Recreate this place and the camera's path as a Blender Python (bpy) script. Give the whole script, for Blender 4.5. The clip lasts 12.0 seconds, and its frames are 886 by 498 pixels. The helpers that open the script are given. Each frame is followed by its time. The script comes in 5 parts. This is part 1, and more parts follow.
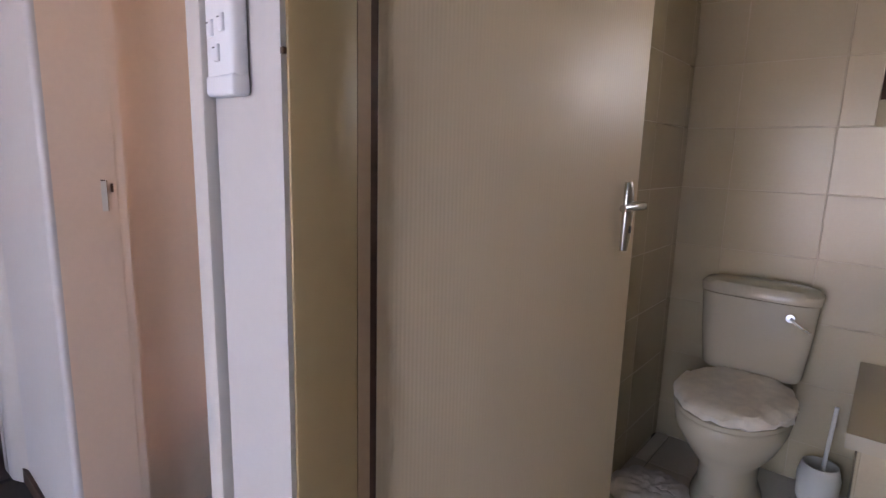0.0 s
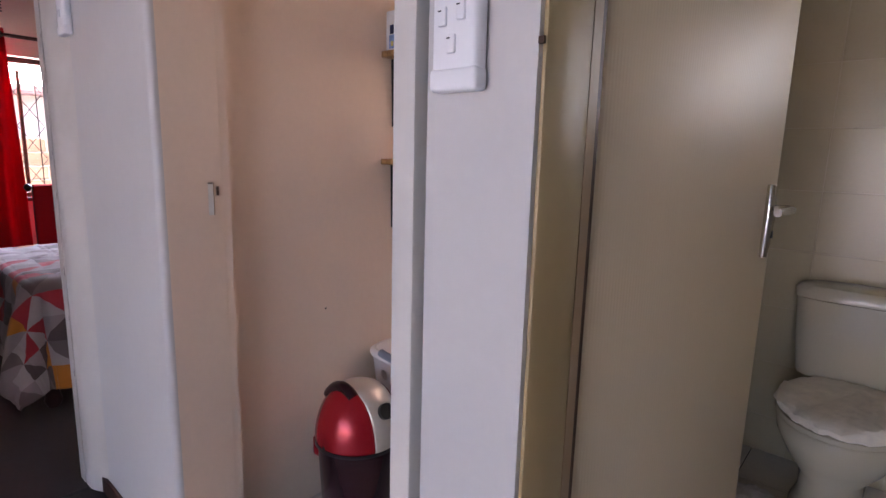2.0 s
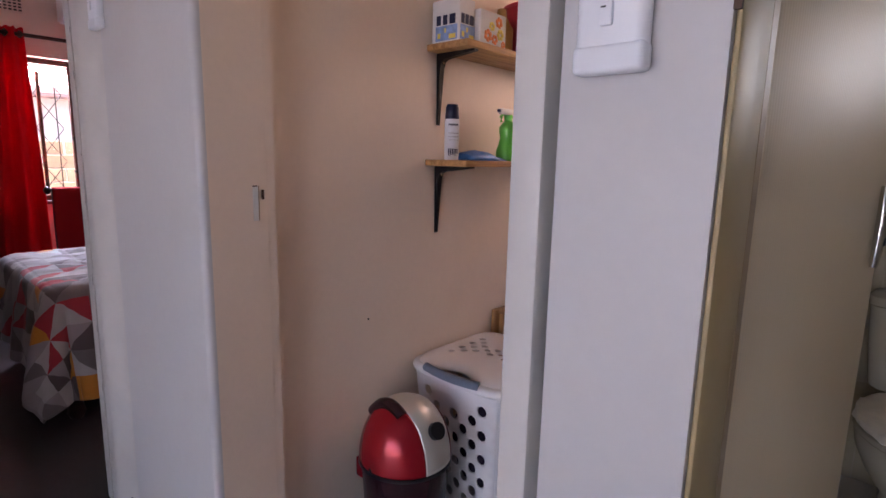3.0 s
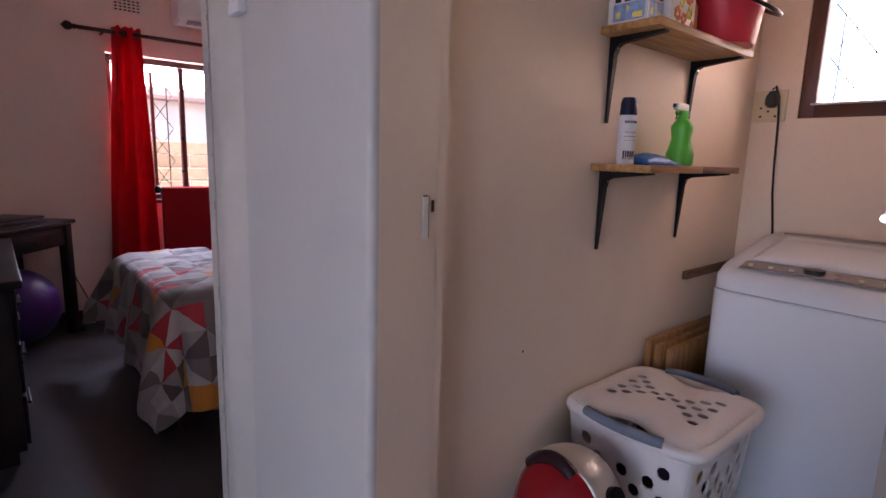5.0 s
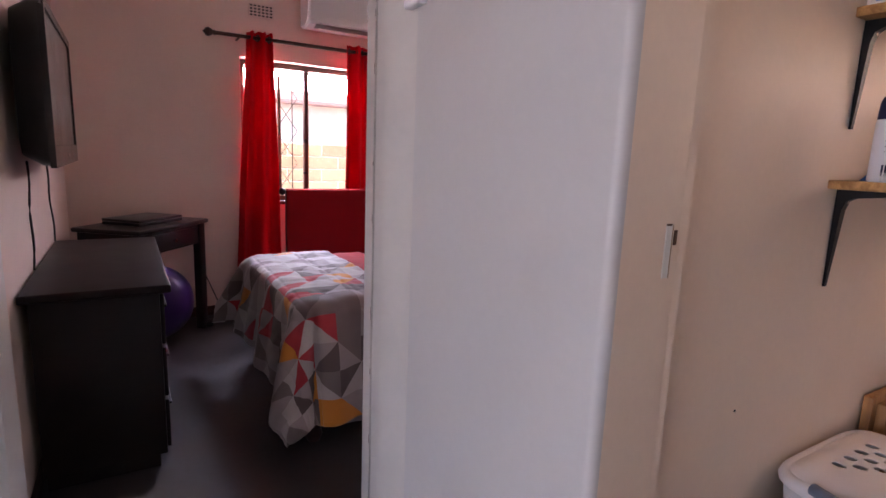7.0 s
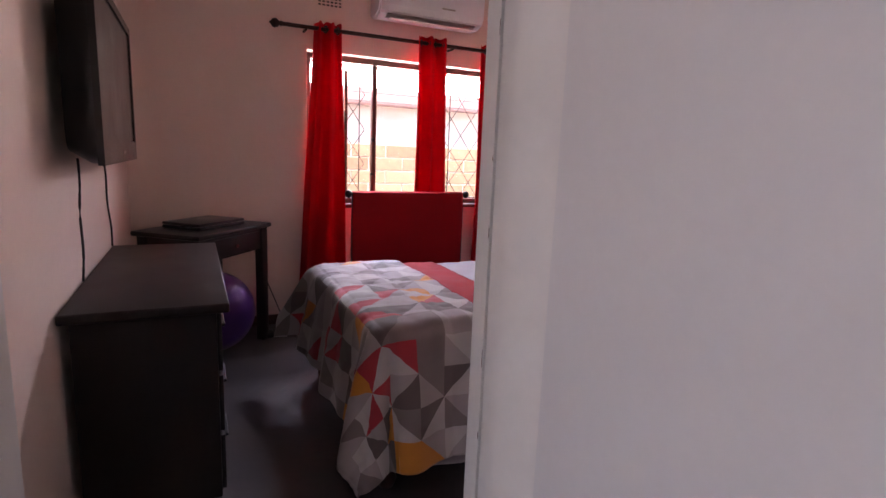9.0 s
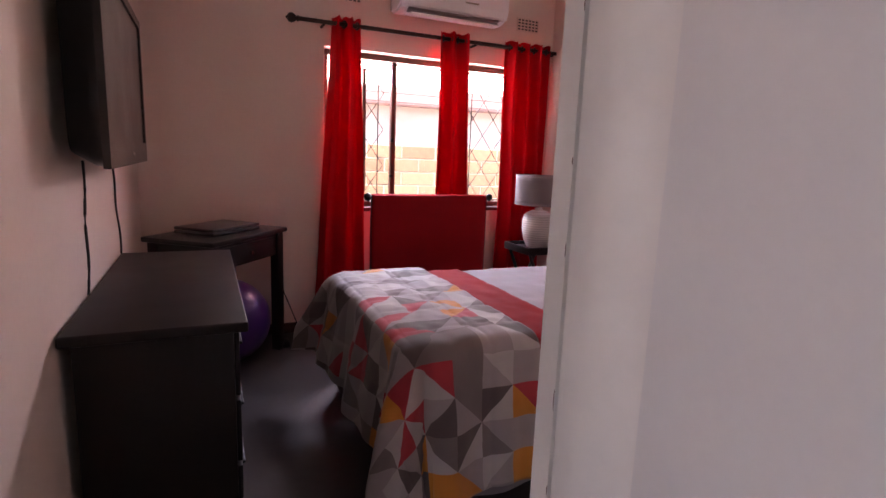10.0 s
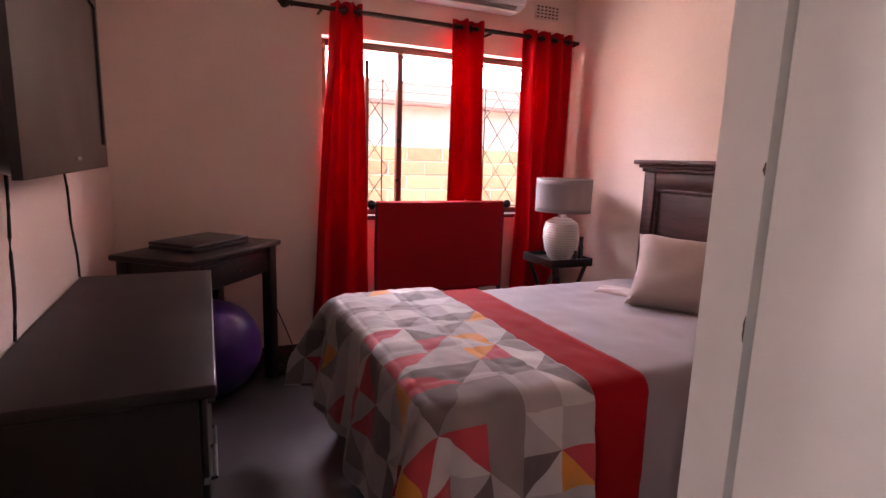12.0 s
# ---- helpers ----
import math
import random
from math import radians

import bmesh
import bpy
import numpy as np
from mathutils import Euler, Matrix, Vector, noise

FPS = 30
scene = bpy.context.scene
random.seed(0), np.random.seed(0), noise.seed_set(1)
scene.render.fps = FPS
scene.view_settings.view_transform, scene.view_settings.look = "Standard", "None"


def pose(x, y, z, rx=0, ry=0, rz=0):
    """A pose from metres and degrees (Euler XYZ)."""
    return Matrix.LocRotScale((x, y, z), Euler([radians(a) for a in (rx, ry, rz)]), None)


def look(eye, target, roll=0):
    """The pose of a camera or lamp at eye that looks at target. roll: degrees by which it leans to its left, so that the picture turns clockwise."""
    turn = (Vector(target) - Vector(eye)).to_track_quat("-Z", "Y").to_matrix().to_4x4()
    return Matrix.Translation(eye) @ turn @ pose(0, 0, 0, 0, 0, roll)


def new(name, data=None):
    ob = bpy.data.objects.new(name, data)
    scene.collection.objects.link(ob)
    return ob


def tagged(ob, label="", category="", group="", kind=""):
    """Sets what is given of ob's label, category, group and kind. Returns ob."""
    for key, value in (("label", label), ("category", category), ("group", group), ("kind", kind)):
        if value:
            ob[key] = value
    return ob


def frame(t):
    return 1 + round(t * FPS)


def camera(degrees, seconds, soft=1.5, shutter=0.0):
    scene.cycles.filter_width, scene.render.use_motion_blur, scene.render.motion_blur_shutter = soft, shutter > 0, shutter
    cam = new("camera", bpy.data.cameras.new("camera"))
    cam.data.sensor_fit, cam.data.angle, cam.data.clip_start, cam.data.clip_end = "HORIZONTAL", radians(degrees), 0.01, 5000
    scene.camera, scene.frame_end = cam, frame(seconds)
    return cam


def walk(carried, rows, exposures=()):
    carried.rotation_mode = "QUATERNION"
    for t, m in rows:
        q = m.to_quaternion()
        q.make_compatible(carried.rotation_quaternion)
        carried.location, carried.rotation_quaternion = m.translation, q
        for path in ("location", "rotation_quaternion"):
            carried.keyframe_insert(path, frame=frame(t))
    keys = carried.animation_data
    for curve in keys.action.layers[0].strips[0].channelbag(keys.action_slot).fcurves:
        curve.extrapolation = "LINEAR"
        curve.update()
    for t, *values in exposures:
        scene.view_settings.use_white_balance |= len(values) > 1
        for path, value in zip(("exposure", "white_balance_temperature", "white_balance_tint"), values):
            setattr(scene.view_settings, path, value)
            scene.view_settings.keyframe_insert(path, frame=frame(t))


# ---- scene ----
cam = camera(80.0, 12.0)
PATH = [
    (0, (-0.024, 0.09, 1.247), (-1.294, 1.594, 0.895), 1.6),
    (0.5, (-0.09, 0.048, 1.244), (-1.375, 1.539, 0.891), 1.6),
    (1, (-0.165, 0.003, 1.243), (-1.461, 1.485, 0.892), 1.6),
    (1.5, (-0.227, -0.037, 1.234), (-1.526, 1.445, 0.889), 1.5),
    (2, (-0.285, -0.055, 1.236), (-1.581, 1.429, 0.893), 1.5),
    (2.5, (-0.369, -0.06, 1.23), (-1.669, 1.421, 0.889), 1.4),
    (4.5, (-0.775, -0.035, 1.228), (-2.225, 1.3, 0.887), 1.6),
    (5, (-0.856, -0.063, 1.228), (-2.352, 1.22, 0.887), 1.7),
    (5.5, (-0.94, -0.102, 1.231), (-2.489, 1.116, 0.888), 1.9),
    (6, (-1.002, -0.128, 1.223), (-2.601, 1.023, 0.878), 2.0),
    (6.5, (-1.068, -0.141, 1.231), (-2.709, 0.949, 0.885), 2.2),
    (7, (-1.164, -0.128, 1.244), (-2.851, 0.89, 0.896), 2.3),
    (9, (-1.565, -0.092, 1.216), (-3.346, 0.751, 0.871), 2.3),
    (9.5, (-1.683, -0.102, 1.216), (-3.474, 0.719, 0.873), 2.2),
    (10, (-1.766, -0.104, 1.215), (-3.561, 0.709, 0.871), 2.2),
    (10.5, (-1.862, -0.101, 1.217), (-3.657, 0.712, 0.874), 2.1),
    (11, (-1.978, -0.083, 1.227), (-3.773, 0.731, 0.884), 2.1),
    (11.5, (-2.081, -0.039, 1.224), (-3.88, 0.765, 0.881), 1.9),
    (12, (-2.151, -0.01, 1.217), (-3.949, 0.798, 0.877), 1.8),
]
EXPOSURE = [(0.0, 3.2, 6400, 29), (2.5, 2.78, 6450, 30), (5.0, 2.45, 6250, 29), (6.3, 2.7, 6500, 30), (7.0, 2.8, 6650, 30), (9.5, 2.66, 7050, 33), (12.0, 2.76, 8000, 41)]
walk(cam, [(t, look(eye, target, roll)) for t, eye, target, roll in PATH], EXPOSURE)


# ---- world, sun, window light ----
world = bpy.data.worlds.new("sky")
scene.world = world
world.use_nodes = True
wn = world.node_tree
sky = wn.nodes.new("ShaderNodeTexSky")
sky.sky_type, sky.sun_disc = "NISHITA", False
sky.sun_elevation, sky.sun_rotation = radians(71), radians(141)
wn.links.new(sky.outputs[0], wn.nodes["Background"].inputs[0])
wn.nodes["Background"].inputs[1].default_value = 0.15
sun = new("sun", bpy.data.lights.new("sun", "SUN"))
sun.data.energy, sun.data.angle, sun.data.color = 5.0, radians(0.5), (1.0, 0.93, 0.82)
sun.matrix_world = look((0.2, -0.25, 0.95), (0, 0, 0))


def window_light(name, centre, target, w, h, watts, colour):
    lamp = new(name, bpy.data.lights.new(name, "AREA"))
    lamp.data.shape, lamp.data.size, lamp.data.size_y = "RECTANGLE", w, h
    lamp.data.energy, lamp.data.color = watts, colour
    lamp.matrix_world = look(centre, target)
    return lamp


# area lamp added outside, above the head and out of view, for sky light
window_light("bedroom_sky_fill", (-6.10, 1.38, 2.29), (-5.20, 1.38, 1.48), 1.6, 0.50, 27.0, (0.62, 0.75, 1.0))
# strip lamp added under the window head to send level light at the walls
window_light("bedroom_strip_fill", (-5.52, 1.385, 1.77), (-4.0, 1.385, 1.70), 1.42, 0.13, 3.8, (1.0, 0.96, 0.90))
window_light("laundry_window_light", (-1.2, 2.68, 1.78), (-1.25, 1.0, 1.2), 0.7, 0.6, 0.95, (1.0, 0.64, 0.32))
window_light("bathroom_window_light", (0.25, 2.74, 1.72), (0.2, 1.0, 1.2), 0.6, 0.45, 0.33, (1.0, 0.86, 0.50))
# added lamp in the unseen lounge glazing; lends the hall bluish daylight
window_light("lounge_window_light", (-0.5, -2.98, 0.98), (-0.5, 0.0, 0.70), 2.7, 1.7, 2.7, (0.42, 0.64, 1.0))


# ---- materials ----
def surf(name, col, rough=0.6, metal=0.0, var=0.08, scale=5.0, fine=90.0, bump=0.08, dist=0.002, stretch=(1, 1, 1),
         transmit=0.0, sheen=0.0, ior=1.45, dirt=0.0):
    """Painted, wooden, metal or woven surface: two scales of mottling, uneven gloss, fine relief."""
    m = bpy.data.materials.new(name)
    m.use_nodes = True
    t = m.node_tree
    b = t.nodes["Principled BSDF"]
    co = t.nodes.new("ShaderNodeTexCoord")
    mp = t.nodes.new("ShaderNodeMapping")
    mp.inputs["Scale"].default_value = stretch
    t.links.new(co.outputs["Object"], mp.inputs[0])
    big = t.nodes.new("ShaderNodeTexNoise")
    big.inputs["Scale"].default_value, big.inputs["Detail"].default_value = scale, 4
    small = t.nodes.new("ShaderNodeTexNoise")
    small.inputs["Scale"].default_value, small.inputs["Detail"].default_value = fine, 3
    for n in (big, small):
        t.links.new(mp.outputs[0], n.inputs["Vector"])
    add = t.nodes.new("ShaderNodeMath")
    add.operation = "MULTIPLY_ADD"
    add.inputs[1].default_value = 0.45
    t.links.new(small.outputs[0], add.inputs[0])
    t.links.new(big.outputs[0], add.inputs[2])
    ramp = t.nodes.new("ShaderNodeMapRange")
    ramp.inputs[1].default_value, ramp.inputs[2].default_value = 0.4, 1.05
    ramp.inputs[3].default_value, ramp.inputs[4].default_value = 1 - var, 1 + var
    t.links.new(add.outputs[0], ramp.inputs[0])
    mul = t.nodes.new("ShaderNodeVectorMath")
    mul.operation = "SCALE"
    mul.inputs[0].default_value = col
    t.links.new(ramp.outputs[0], mul.inputs["Scale"])
    out = mul.outputs[0]
    if dirt:
        spots = t.nodes.new("ShaderNodeTexNoise")
        spots.inputs["Scale"].default_value, spots.inputs["Detail"].default_value = 2.3, 8
        t.links.new(mp.outputs[0], spots.inputs["Vector"])
        r2 = t.nodes.new("ShaderNodeMapRange")
        r2.inputs[1].default_value, r2.inputs[2].default_value, r2.inputs[4].default_value = 0.56, 0.75, dirt
        t.links.new(spots.outputs[0], r2.inputs[0])
        mix = t.nodes.new("ShaderNodeMix")
        mix.data_type = "RGBA"
        mix.inputs["B"].default_value = (col[0] * 0.55, col[1] * 0.48, col[2] * 0.4, 1)
        t.links.new(r2.outputs[0], mix.inputs["Factor"])
        t.links.new(out, mix.inputs["A"])
        out = mix.outputs["Result"]
    t.links.new(out, b.inputs["Base Color"])
    rr = t.nodes.new("ShaderNodeMapRange")
    rr.inputs[3].default_value, rr.inputs[4].default_value = max(0.03, rough - 0.08), min(1, rough + 0.08)
    t.links.new(big.outputs[0], rr.inputs[0])
    t.links.new(rr.outputs[0], b.inputs["Roughness"])
    b.inputs["Metallic"].default_value = metal
    b.inputs["IOR"].default_value = ior
    b.inputs["Transmission Weight"].default_value = transmit
    b.inputs["Sheen Weight"].default_value = sheen
    if bump:
        bp = t.nodes.new("ShaderNodeBump")
        bp.inputs["Strength"].default_value, bp.inputs["Distance"].default_value = bump, dist
        t.links.new(add.outputs[0], bp.inputs["Height"])
        t.links.new(bp.outputs[0], b.inputs["Normal"])
    return m


def vary(m, amount):
    """Lets each piece differ a little in tone."""
    t = m.node_tree
    b = t.nodes["Principled BSDF"]
    src = b.inputs["Base Color"].links[0].from_socket
    info = t.nodes.new("ShaderNodeObjectInfo")
    r = t.nodes.new("ShaderNodeMapRange")
    r.inputs[3].default_value, r.inputs[4].default_value = 1 - amount, 1 + amount
    t.links.new(info.outputs["Random"], r.inputs[0])
    v = t.nodes.new("ShaderNodeVectorMath")
    v.operation = "SCALE"
    t.links.new(src, v.inputs[0])
    t.links.new(r.outputs[0], v.inputs["Scale"])
    t.links.new(v.outputs[0], b.inputs["Base Color"])
    return m


def sheer(name, col, through_share):
    """Curtain cloth that lets part of the daylight through, with a woven thread relief."""
    m = surf(name, col, 0.8, var=0.12, scale=9, fine=420, bump=0.15, dist=0.001, ior=1.25)
    t = m.node_tree
    b, o = t.nodes["Principled BSDF"], t.nodes["Material Output"]
    tr = t.nodes.new("ShaderNodeBsdfTranslucent")
    tr.inputs[0].default_value = (col[0], col[1], col[2], 1)
    mix = t.nodes.new("ShaderNodeMixShader")
    mix.inputs[0].default_value = through_share
    t.links.new(b.outputs[0], mix.inputs[1])
    t.links.new(tr.outputs[0], mix.inputs[2])
    t.links.new(mix.outputs[0], o.inputs[0])
    return m


def patchwork(name, size, shades):
    """Printed triangles: squares of cloth split along alternating diagonals, each half in one of the shades."""
    m = surf(name, (0.5, 0.5, 0.5), 0.85, var=0.1, scale=7, fine=300, bump=0.2, dist=0.002, sheen=0.2)
    t = m.node_tree
    L = t.links.new
    b = t.nodes["Principled BSDF"]
    scaled = b.inputs["Base Color"].links[0].from_node

    def op(kind, a, c=None):
        n = t.nodes.new("ShaderNodeMath")
        n.operation = kind
        for i, v in enumerate((a, c)):
            if v is None:
                continue
            if isinstance(v, (int, float)):
                n.inputs[i].default_value = v
            else:
                L(v, n.inputs[i])
        return n.outputs[0]

    uv = t.nodes.new("ShaderNodeUVMap")
    sp = t.nodes.new("ShaderNodeSeparateXYZ")
    L(uv.outputs[0], sp.inputs[0])
    u, v = op("DIVIDE", sp.outputs[0], size), op("DIVIDE", sp.outputs[1], size)
    cu, cv, fu, fv = op("FLOOR", u), op("FLOOR", v), op("FRACT", u), op("FRACT", v)
    odd = op("FLOORED_MODULO", op("ADD", cu, cv), 2.0)
    flip = op("ADD", op("MULTIPLY", odd, op("SUBTRACT", 1.0, fu)), op("MULTIPLY", op("SUBTRACT", 1.0, odd), fu))
    half = op("GREATER_THAN", flip, fv)
    comb = t.nodes.new("ShaderNodeCombineXYZ")
    L(op("ADD", cu, 0.37), comb.inputs[0])
    L(op("ADD", cv, 0.61), comb.inputs[1])
    L(op("ADD", half, 7.3), comb.inputs[2])
    wnz = t.nodes.new("ShaderNodeTexWhiteNoise")
    L(comb.outputs[0], wnz.inputs["Vector"])
    ramp = t.nodes.new("ShaderNodeValToRGB")
    ramp.color_ramp.interpolation = "CONSTANT"
    el = ramp.color_ramp.elements
    while len(el) < len(shades):
        el.new(0.5)
    for e, (p, c) in zip(el, shades):
        e.position, e.color = p, (*c, 1)
    L(wnz.outputs["Value"], ramp.inputs[0])
    L(ramp.outputs[0], scaled.inputs[0])
    for n in t.nodes:
        if n.type == "MAPPING":
            L(uv.outputs[0], n.inputs[0])
    return m


def banded(name, dark, light, pitch, axis="Z", rough=0.45):
    """Ceramic with irregular rings scratched round it."""
    m = surf(name, light, rough, var=0.08, scale=20, fine=160, bump=0.2)
    t = m.node_tree
    b = t.nodes["Principled BSDF"]
    co = t.nodes.new("ShaderNodeTexCoord")
    w = t.nodes.new("ShaderNodeTexWave")
    w.bands_direction = axis
    w.inputs["Scale"].default_value, w.inputs["Distortion"].default_value = 0.314 / pitch, 2.5
    w.inputs["Detail"].default_value = 3
    t.links.new(co.outputs["Object"], w.inputs["Vector"])
    r = t.nodes.new("ShaderNodeValToRGB")
    r.color_ramp.elements[0].position, r.color_ramp.elements[0].color = 0.05, (*dark, 1)
    r.color_ramp.elements[1].position, r.color_ramp.elements[1].color = 0.3, (*light, 1)
    t.links.new(w.outputs[0], r.inputs[0])
    t.links.new(r.outputs[0], b.inputs["Base Color"])
    return m


def wood(name, dark, light, along=(1, 14, 14), rough=0.45):
    m = surf(name, light, rough, var=0.0, bump=0.1)
    t = m.node_tree
    b = t.nodes["Principled BSDF"]
    co = t.nodes.new("ShaderNodeTexCoord")
    mp = t.nodes.new("ShaderNodeMapping")
    mp.inputs["Scale"].default_value = along
    n = t.nodes.new("ShaderNodeTexNoise")
    n.inputs["Scale"].default_value, n.inputs["Detail"].default_value, n.inputs["Distortion"].default_value = 5, 6, 0.6
    r = t.nodes.new("ShaderNodeValToRGB")
    r.color_ramp.elements[0].position, r.color_ramp.elements[0].color = 0.32, (*dark, 1)
    r.color_ramp.elements[1].position, r.color_ramp.elements[1].color = 0.68, (*light, 1)
    t.links.new(co.outputs["Object"], mp.inputs[0])
    t.links.new(mp.outputs[0], n.inputs["Vector"])
    t.links.new(n.outputs[0], r.inputs[0])
    t.links.new(r.outputs[0], b.inputs["Base Color"])
    return m


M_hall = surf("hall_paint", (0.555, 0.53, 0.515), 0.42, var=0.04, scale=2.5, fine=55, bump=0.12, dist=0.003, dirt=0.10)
M_laundry = surf("laundry_paint", (0.80, 0.66, 0.53), 0.6, var=0.05, scale=2.0, fine=60, bump=0.12, dist=0.003, dirt=0.12)
M_bedwall = surf("bedroom_paint", (0.74, 0.605, 0.535), 0.65, var=0.05, scale=2.0, fine=60, bump=0.12, dist=0.003, dirt=0.08)
M_bathpaint = surf("bathroom_paint", (0.66, 0.60, 0.48), 0.5, var=0.04, bump=0.08)
M_ceiling = surf("ceiling_paint", (0.78, 0.75, 0.7), 0.8, var=0.04, bump=0.05)
M_frame = surf("frame_enamel", (0.60, 0.563, 0.525), 0.35, var=0.05, scale=9, fine=40, bump=0.15, dist=0.003, dirt=0.15)
M_jambcream = surf("cream_enamel", (0.44, 0.33, 0.17), 0.4, var=0.05, scale=8, fine=40, bump=0.1, dist=0.002)
M_brownframe = surf("brown_frame_paint", (0.38, 0.265, 0.165), 0.4, var=0.10, bump=0.1)
M_doorpaint = surf("door_paint", (0.71, 0.585, 0.41), 0.42, var=0.03, scale=3, fine=120, bump=0.10, dist=0.0015, stretch=(1, 1, 0.05), ior=1.36)
ribs = M_doorpaint.node_tree
rw, rb, rc = ribs.nodes.new("ShaderNodeTexWave"), ribs.nodes.new("ShaderNodeBump"), ribs.nodes.new("ShaderNodeTexCoord")
rw.bands_direction = "Y"
rw.inputs["Scale"].default_value, rw.inputs["Distortion"].default_value = 34, 0.15
rb.inputs["Strength"].default_value, rb.inputs["Distance"].default_value = 0.22, 0.0012
ribs.links.new(rc.outputs["Object"], rw.inputs["Vector"])
ribs.links.new(rw.outputs[0], rb.inputs["Height"])
ribs.links.new(rb.outputs[0], ribs.nodes["Principled BSDF"].inputs["Normal"])
M_walltile = vary(surf("wall_tile_glaze", (0.50, 0.42, 0.285), 0.22, var=0.04, scale=6, bump=0.03), 0.03)
M_floortile = vary(surf("floor_tile_glaze", (0.66, 0.61, 0.55), 0.3, var=0.10, scale=5, bump=0.05), 0.05)
M_grout = surf("dark_grout", (0.06, 0.05, 0.045), 0.9, var=0.2, bump=0.2)
M_lightgrout = surf("wall_grout", (0.51, 0.43, 0.30), 0.9, var=0.08, bump=0.1)
M_cement = surf("polished_cement_floor", (0.044, 0.037, 0.038), 0.40, var=0.25, scale=2.2, fine=30, bump=0.08, dist=0.002)
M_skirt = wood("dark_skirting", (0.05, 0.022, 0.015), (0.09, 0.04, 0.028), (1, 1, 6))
M_steel = surf("brushed_steel", (0.62, 0.61, 0.58), 0.25, 1.0, var=0.05, bump=0.02)
M_chrome = surf("chrome", (0.8, 0.8, 0.8), 0.1, 1.0, var=0.03, bump=0)
M_whiteplastic = surf("white_plastic", (0.78, 0.78, 0.80), 0.3, var=0.02, bump=0.03)
M_cream = surf("yellowed_cream_plastic", (0.66, 0.54, 0.34), 0.35, var=0.05, bump=0.03)
M_offwhite = surf("aged_white_plastic", (0.70, 0.68, 0.62), 0.35, var=0.03, bump=0.03)
M_blackwood = surf("black_stained_wood", (0.014, 0.011, 0.011), 0.33, var=0.25, scale=7, fine=60, bump=0.08, stretch=(1, 8, 8))
M_dresser = surf("dresser_black_lacquer", (0.016, 0.010, 0.009), 0.45, var=0.2, scale=4, fine=80, bump=0.06, ior=1.32)
M_mahogany = wood("dark_mahogany", (0.028, 0.010, 0.009), (0.062, 0.024, 0.020), (1.5, 1.5, 14), 0.35)
M_black = surf("black_plastic", (0.012, 0.012, 0.013), 0.35, var=0.1, bump=0.04)
M_tvgrey = surf("grey_screen", (0.035, 0.032, 0.031), 0.22, var=0.03, bump=0)
M_tvbezel = surf("brown_black_bezel", (0.028, 0.022, 0.021), 0.3, var=0.05, bump=0.02)
M_cable = surf("cable_sheath", (0.012, 0.010, 0.010), 0.6, var=0.05, bump=0)
M_red = sheer("red_curtain_cloth", (0.56, 0.008, 0.013), 0.22)
M_redcloth = surf("red_cloth", (0.30, 0.006, 0.010), 0.9, var=0.08, scale=6, fine=300, bump=0.2, ior=1.25)
M_runner = surf("red_satin_runner", (0.25, 0.003, 0.005), 0.85, var=0.06, fine=300, bump=0.15, ior=1.25)
M_sheet = surf("grey_bed_sheet", (0.19, 0.155, 0.168), 0.8, var=0.06, scale=5, fine=260, bump=0.2, sheen=0.2)
M_pillow = surf("taupe_cushion_cloth", (0.36, 0.27, 0.25), 0.85, var=0.08, scale=6, fine=320, bump=0.3, sheen=0.3)
M_throw = patchwork("patchwork_print", 0.115, [(0.0, (0.30, 0.265, 0.262)), (0.30, (0.17, 0.138, 0.136)), (0.52, (0.10, 0.078, 0.075)),
                                              (0.64, (0.40, 0.365, 0.36)), (0.83, (0.36, 0.026, 0.036)), (0.915, (0.52, 0.19, 0.02))])
M_brass = surf("dark_bronze", (0.035, 0.022, 0.017), 0.4, 0.6, var=0.1, bump=0.05)
M_glass = surf("window_glass", (1, 1, 1), 0.03, var=0, bump=0, transmit=1.0, ior=1.05)
M_winbrown = surf("window_brown_paint", (0.105, 0.040, 0.028), 0.4, var=0.15, scale=9, bump=0.08)
M_wire = surf("grille_wire", (0.05, 0.035, 0.03), 0.5, 0.5, var=0.1, bump=0)
M_shade = surf("grey_lampshade_linen", (0.26, 0.22, 0.22), 0.9, var=0.06, fine=400, bump=0.3)
M_lampbase = banded("ringed_ceramic", (0.50, 0.44, 0.40), (0.70, 0.64, 0.58), 0.016)
M_ball = surf("purple_vinyl", (0.07, 0.02, 0.17), 0.32, var=0.08, bump=0.05)
M_shelf = wood("shelf_pine", (0.289, 0.136, 0.043), (0.55, 0.31, 0.12), (14, 1, 14))
M_batten = wood("brown_batten", (0.119, 0.056, 0.032), (0.26, 0.14, 0.08), (14, 1, 14))
M_plank = wood("varnished_plank", (0.30, 0.13, 0.045), (0.48, 0.25, 0.09), (10, 10, 1))
M_iron = surf("black_iron", (0.012, 0.010, 0.010), 0.5, 0.3, var=0.1, bump=0.06)
M_basket = surf("white_basket_plastic", (0.76, 0.73, 0.73), 0.35, var=0.02, bump=0.03)
M_basketgrey = surf("blue_grey_grip", (0.16, 0.19, 0.25), 0.5, var=0.05, bump=0.05)
M_clothes = surf("dark_laundry", (0.05, 0.03, 0.07), 0.9, var=0.5, scale=18, bump=0.4, dist=0.01)
M_yellowcloth = surf("yellow_cloth", (0.6, 0.45, 0.1), 0.9, var=0.2, bump=0.3)
M_binred = surf("metallic_red_enamel", (0.36, 0.012, 0.018), 0.22, 0.35, var=0.05, fine=300, bump=0.05)
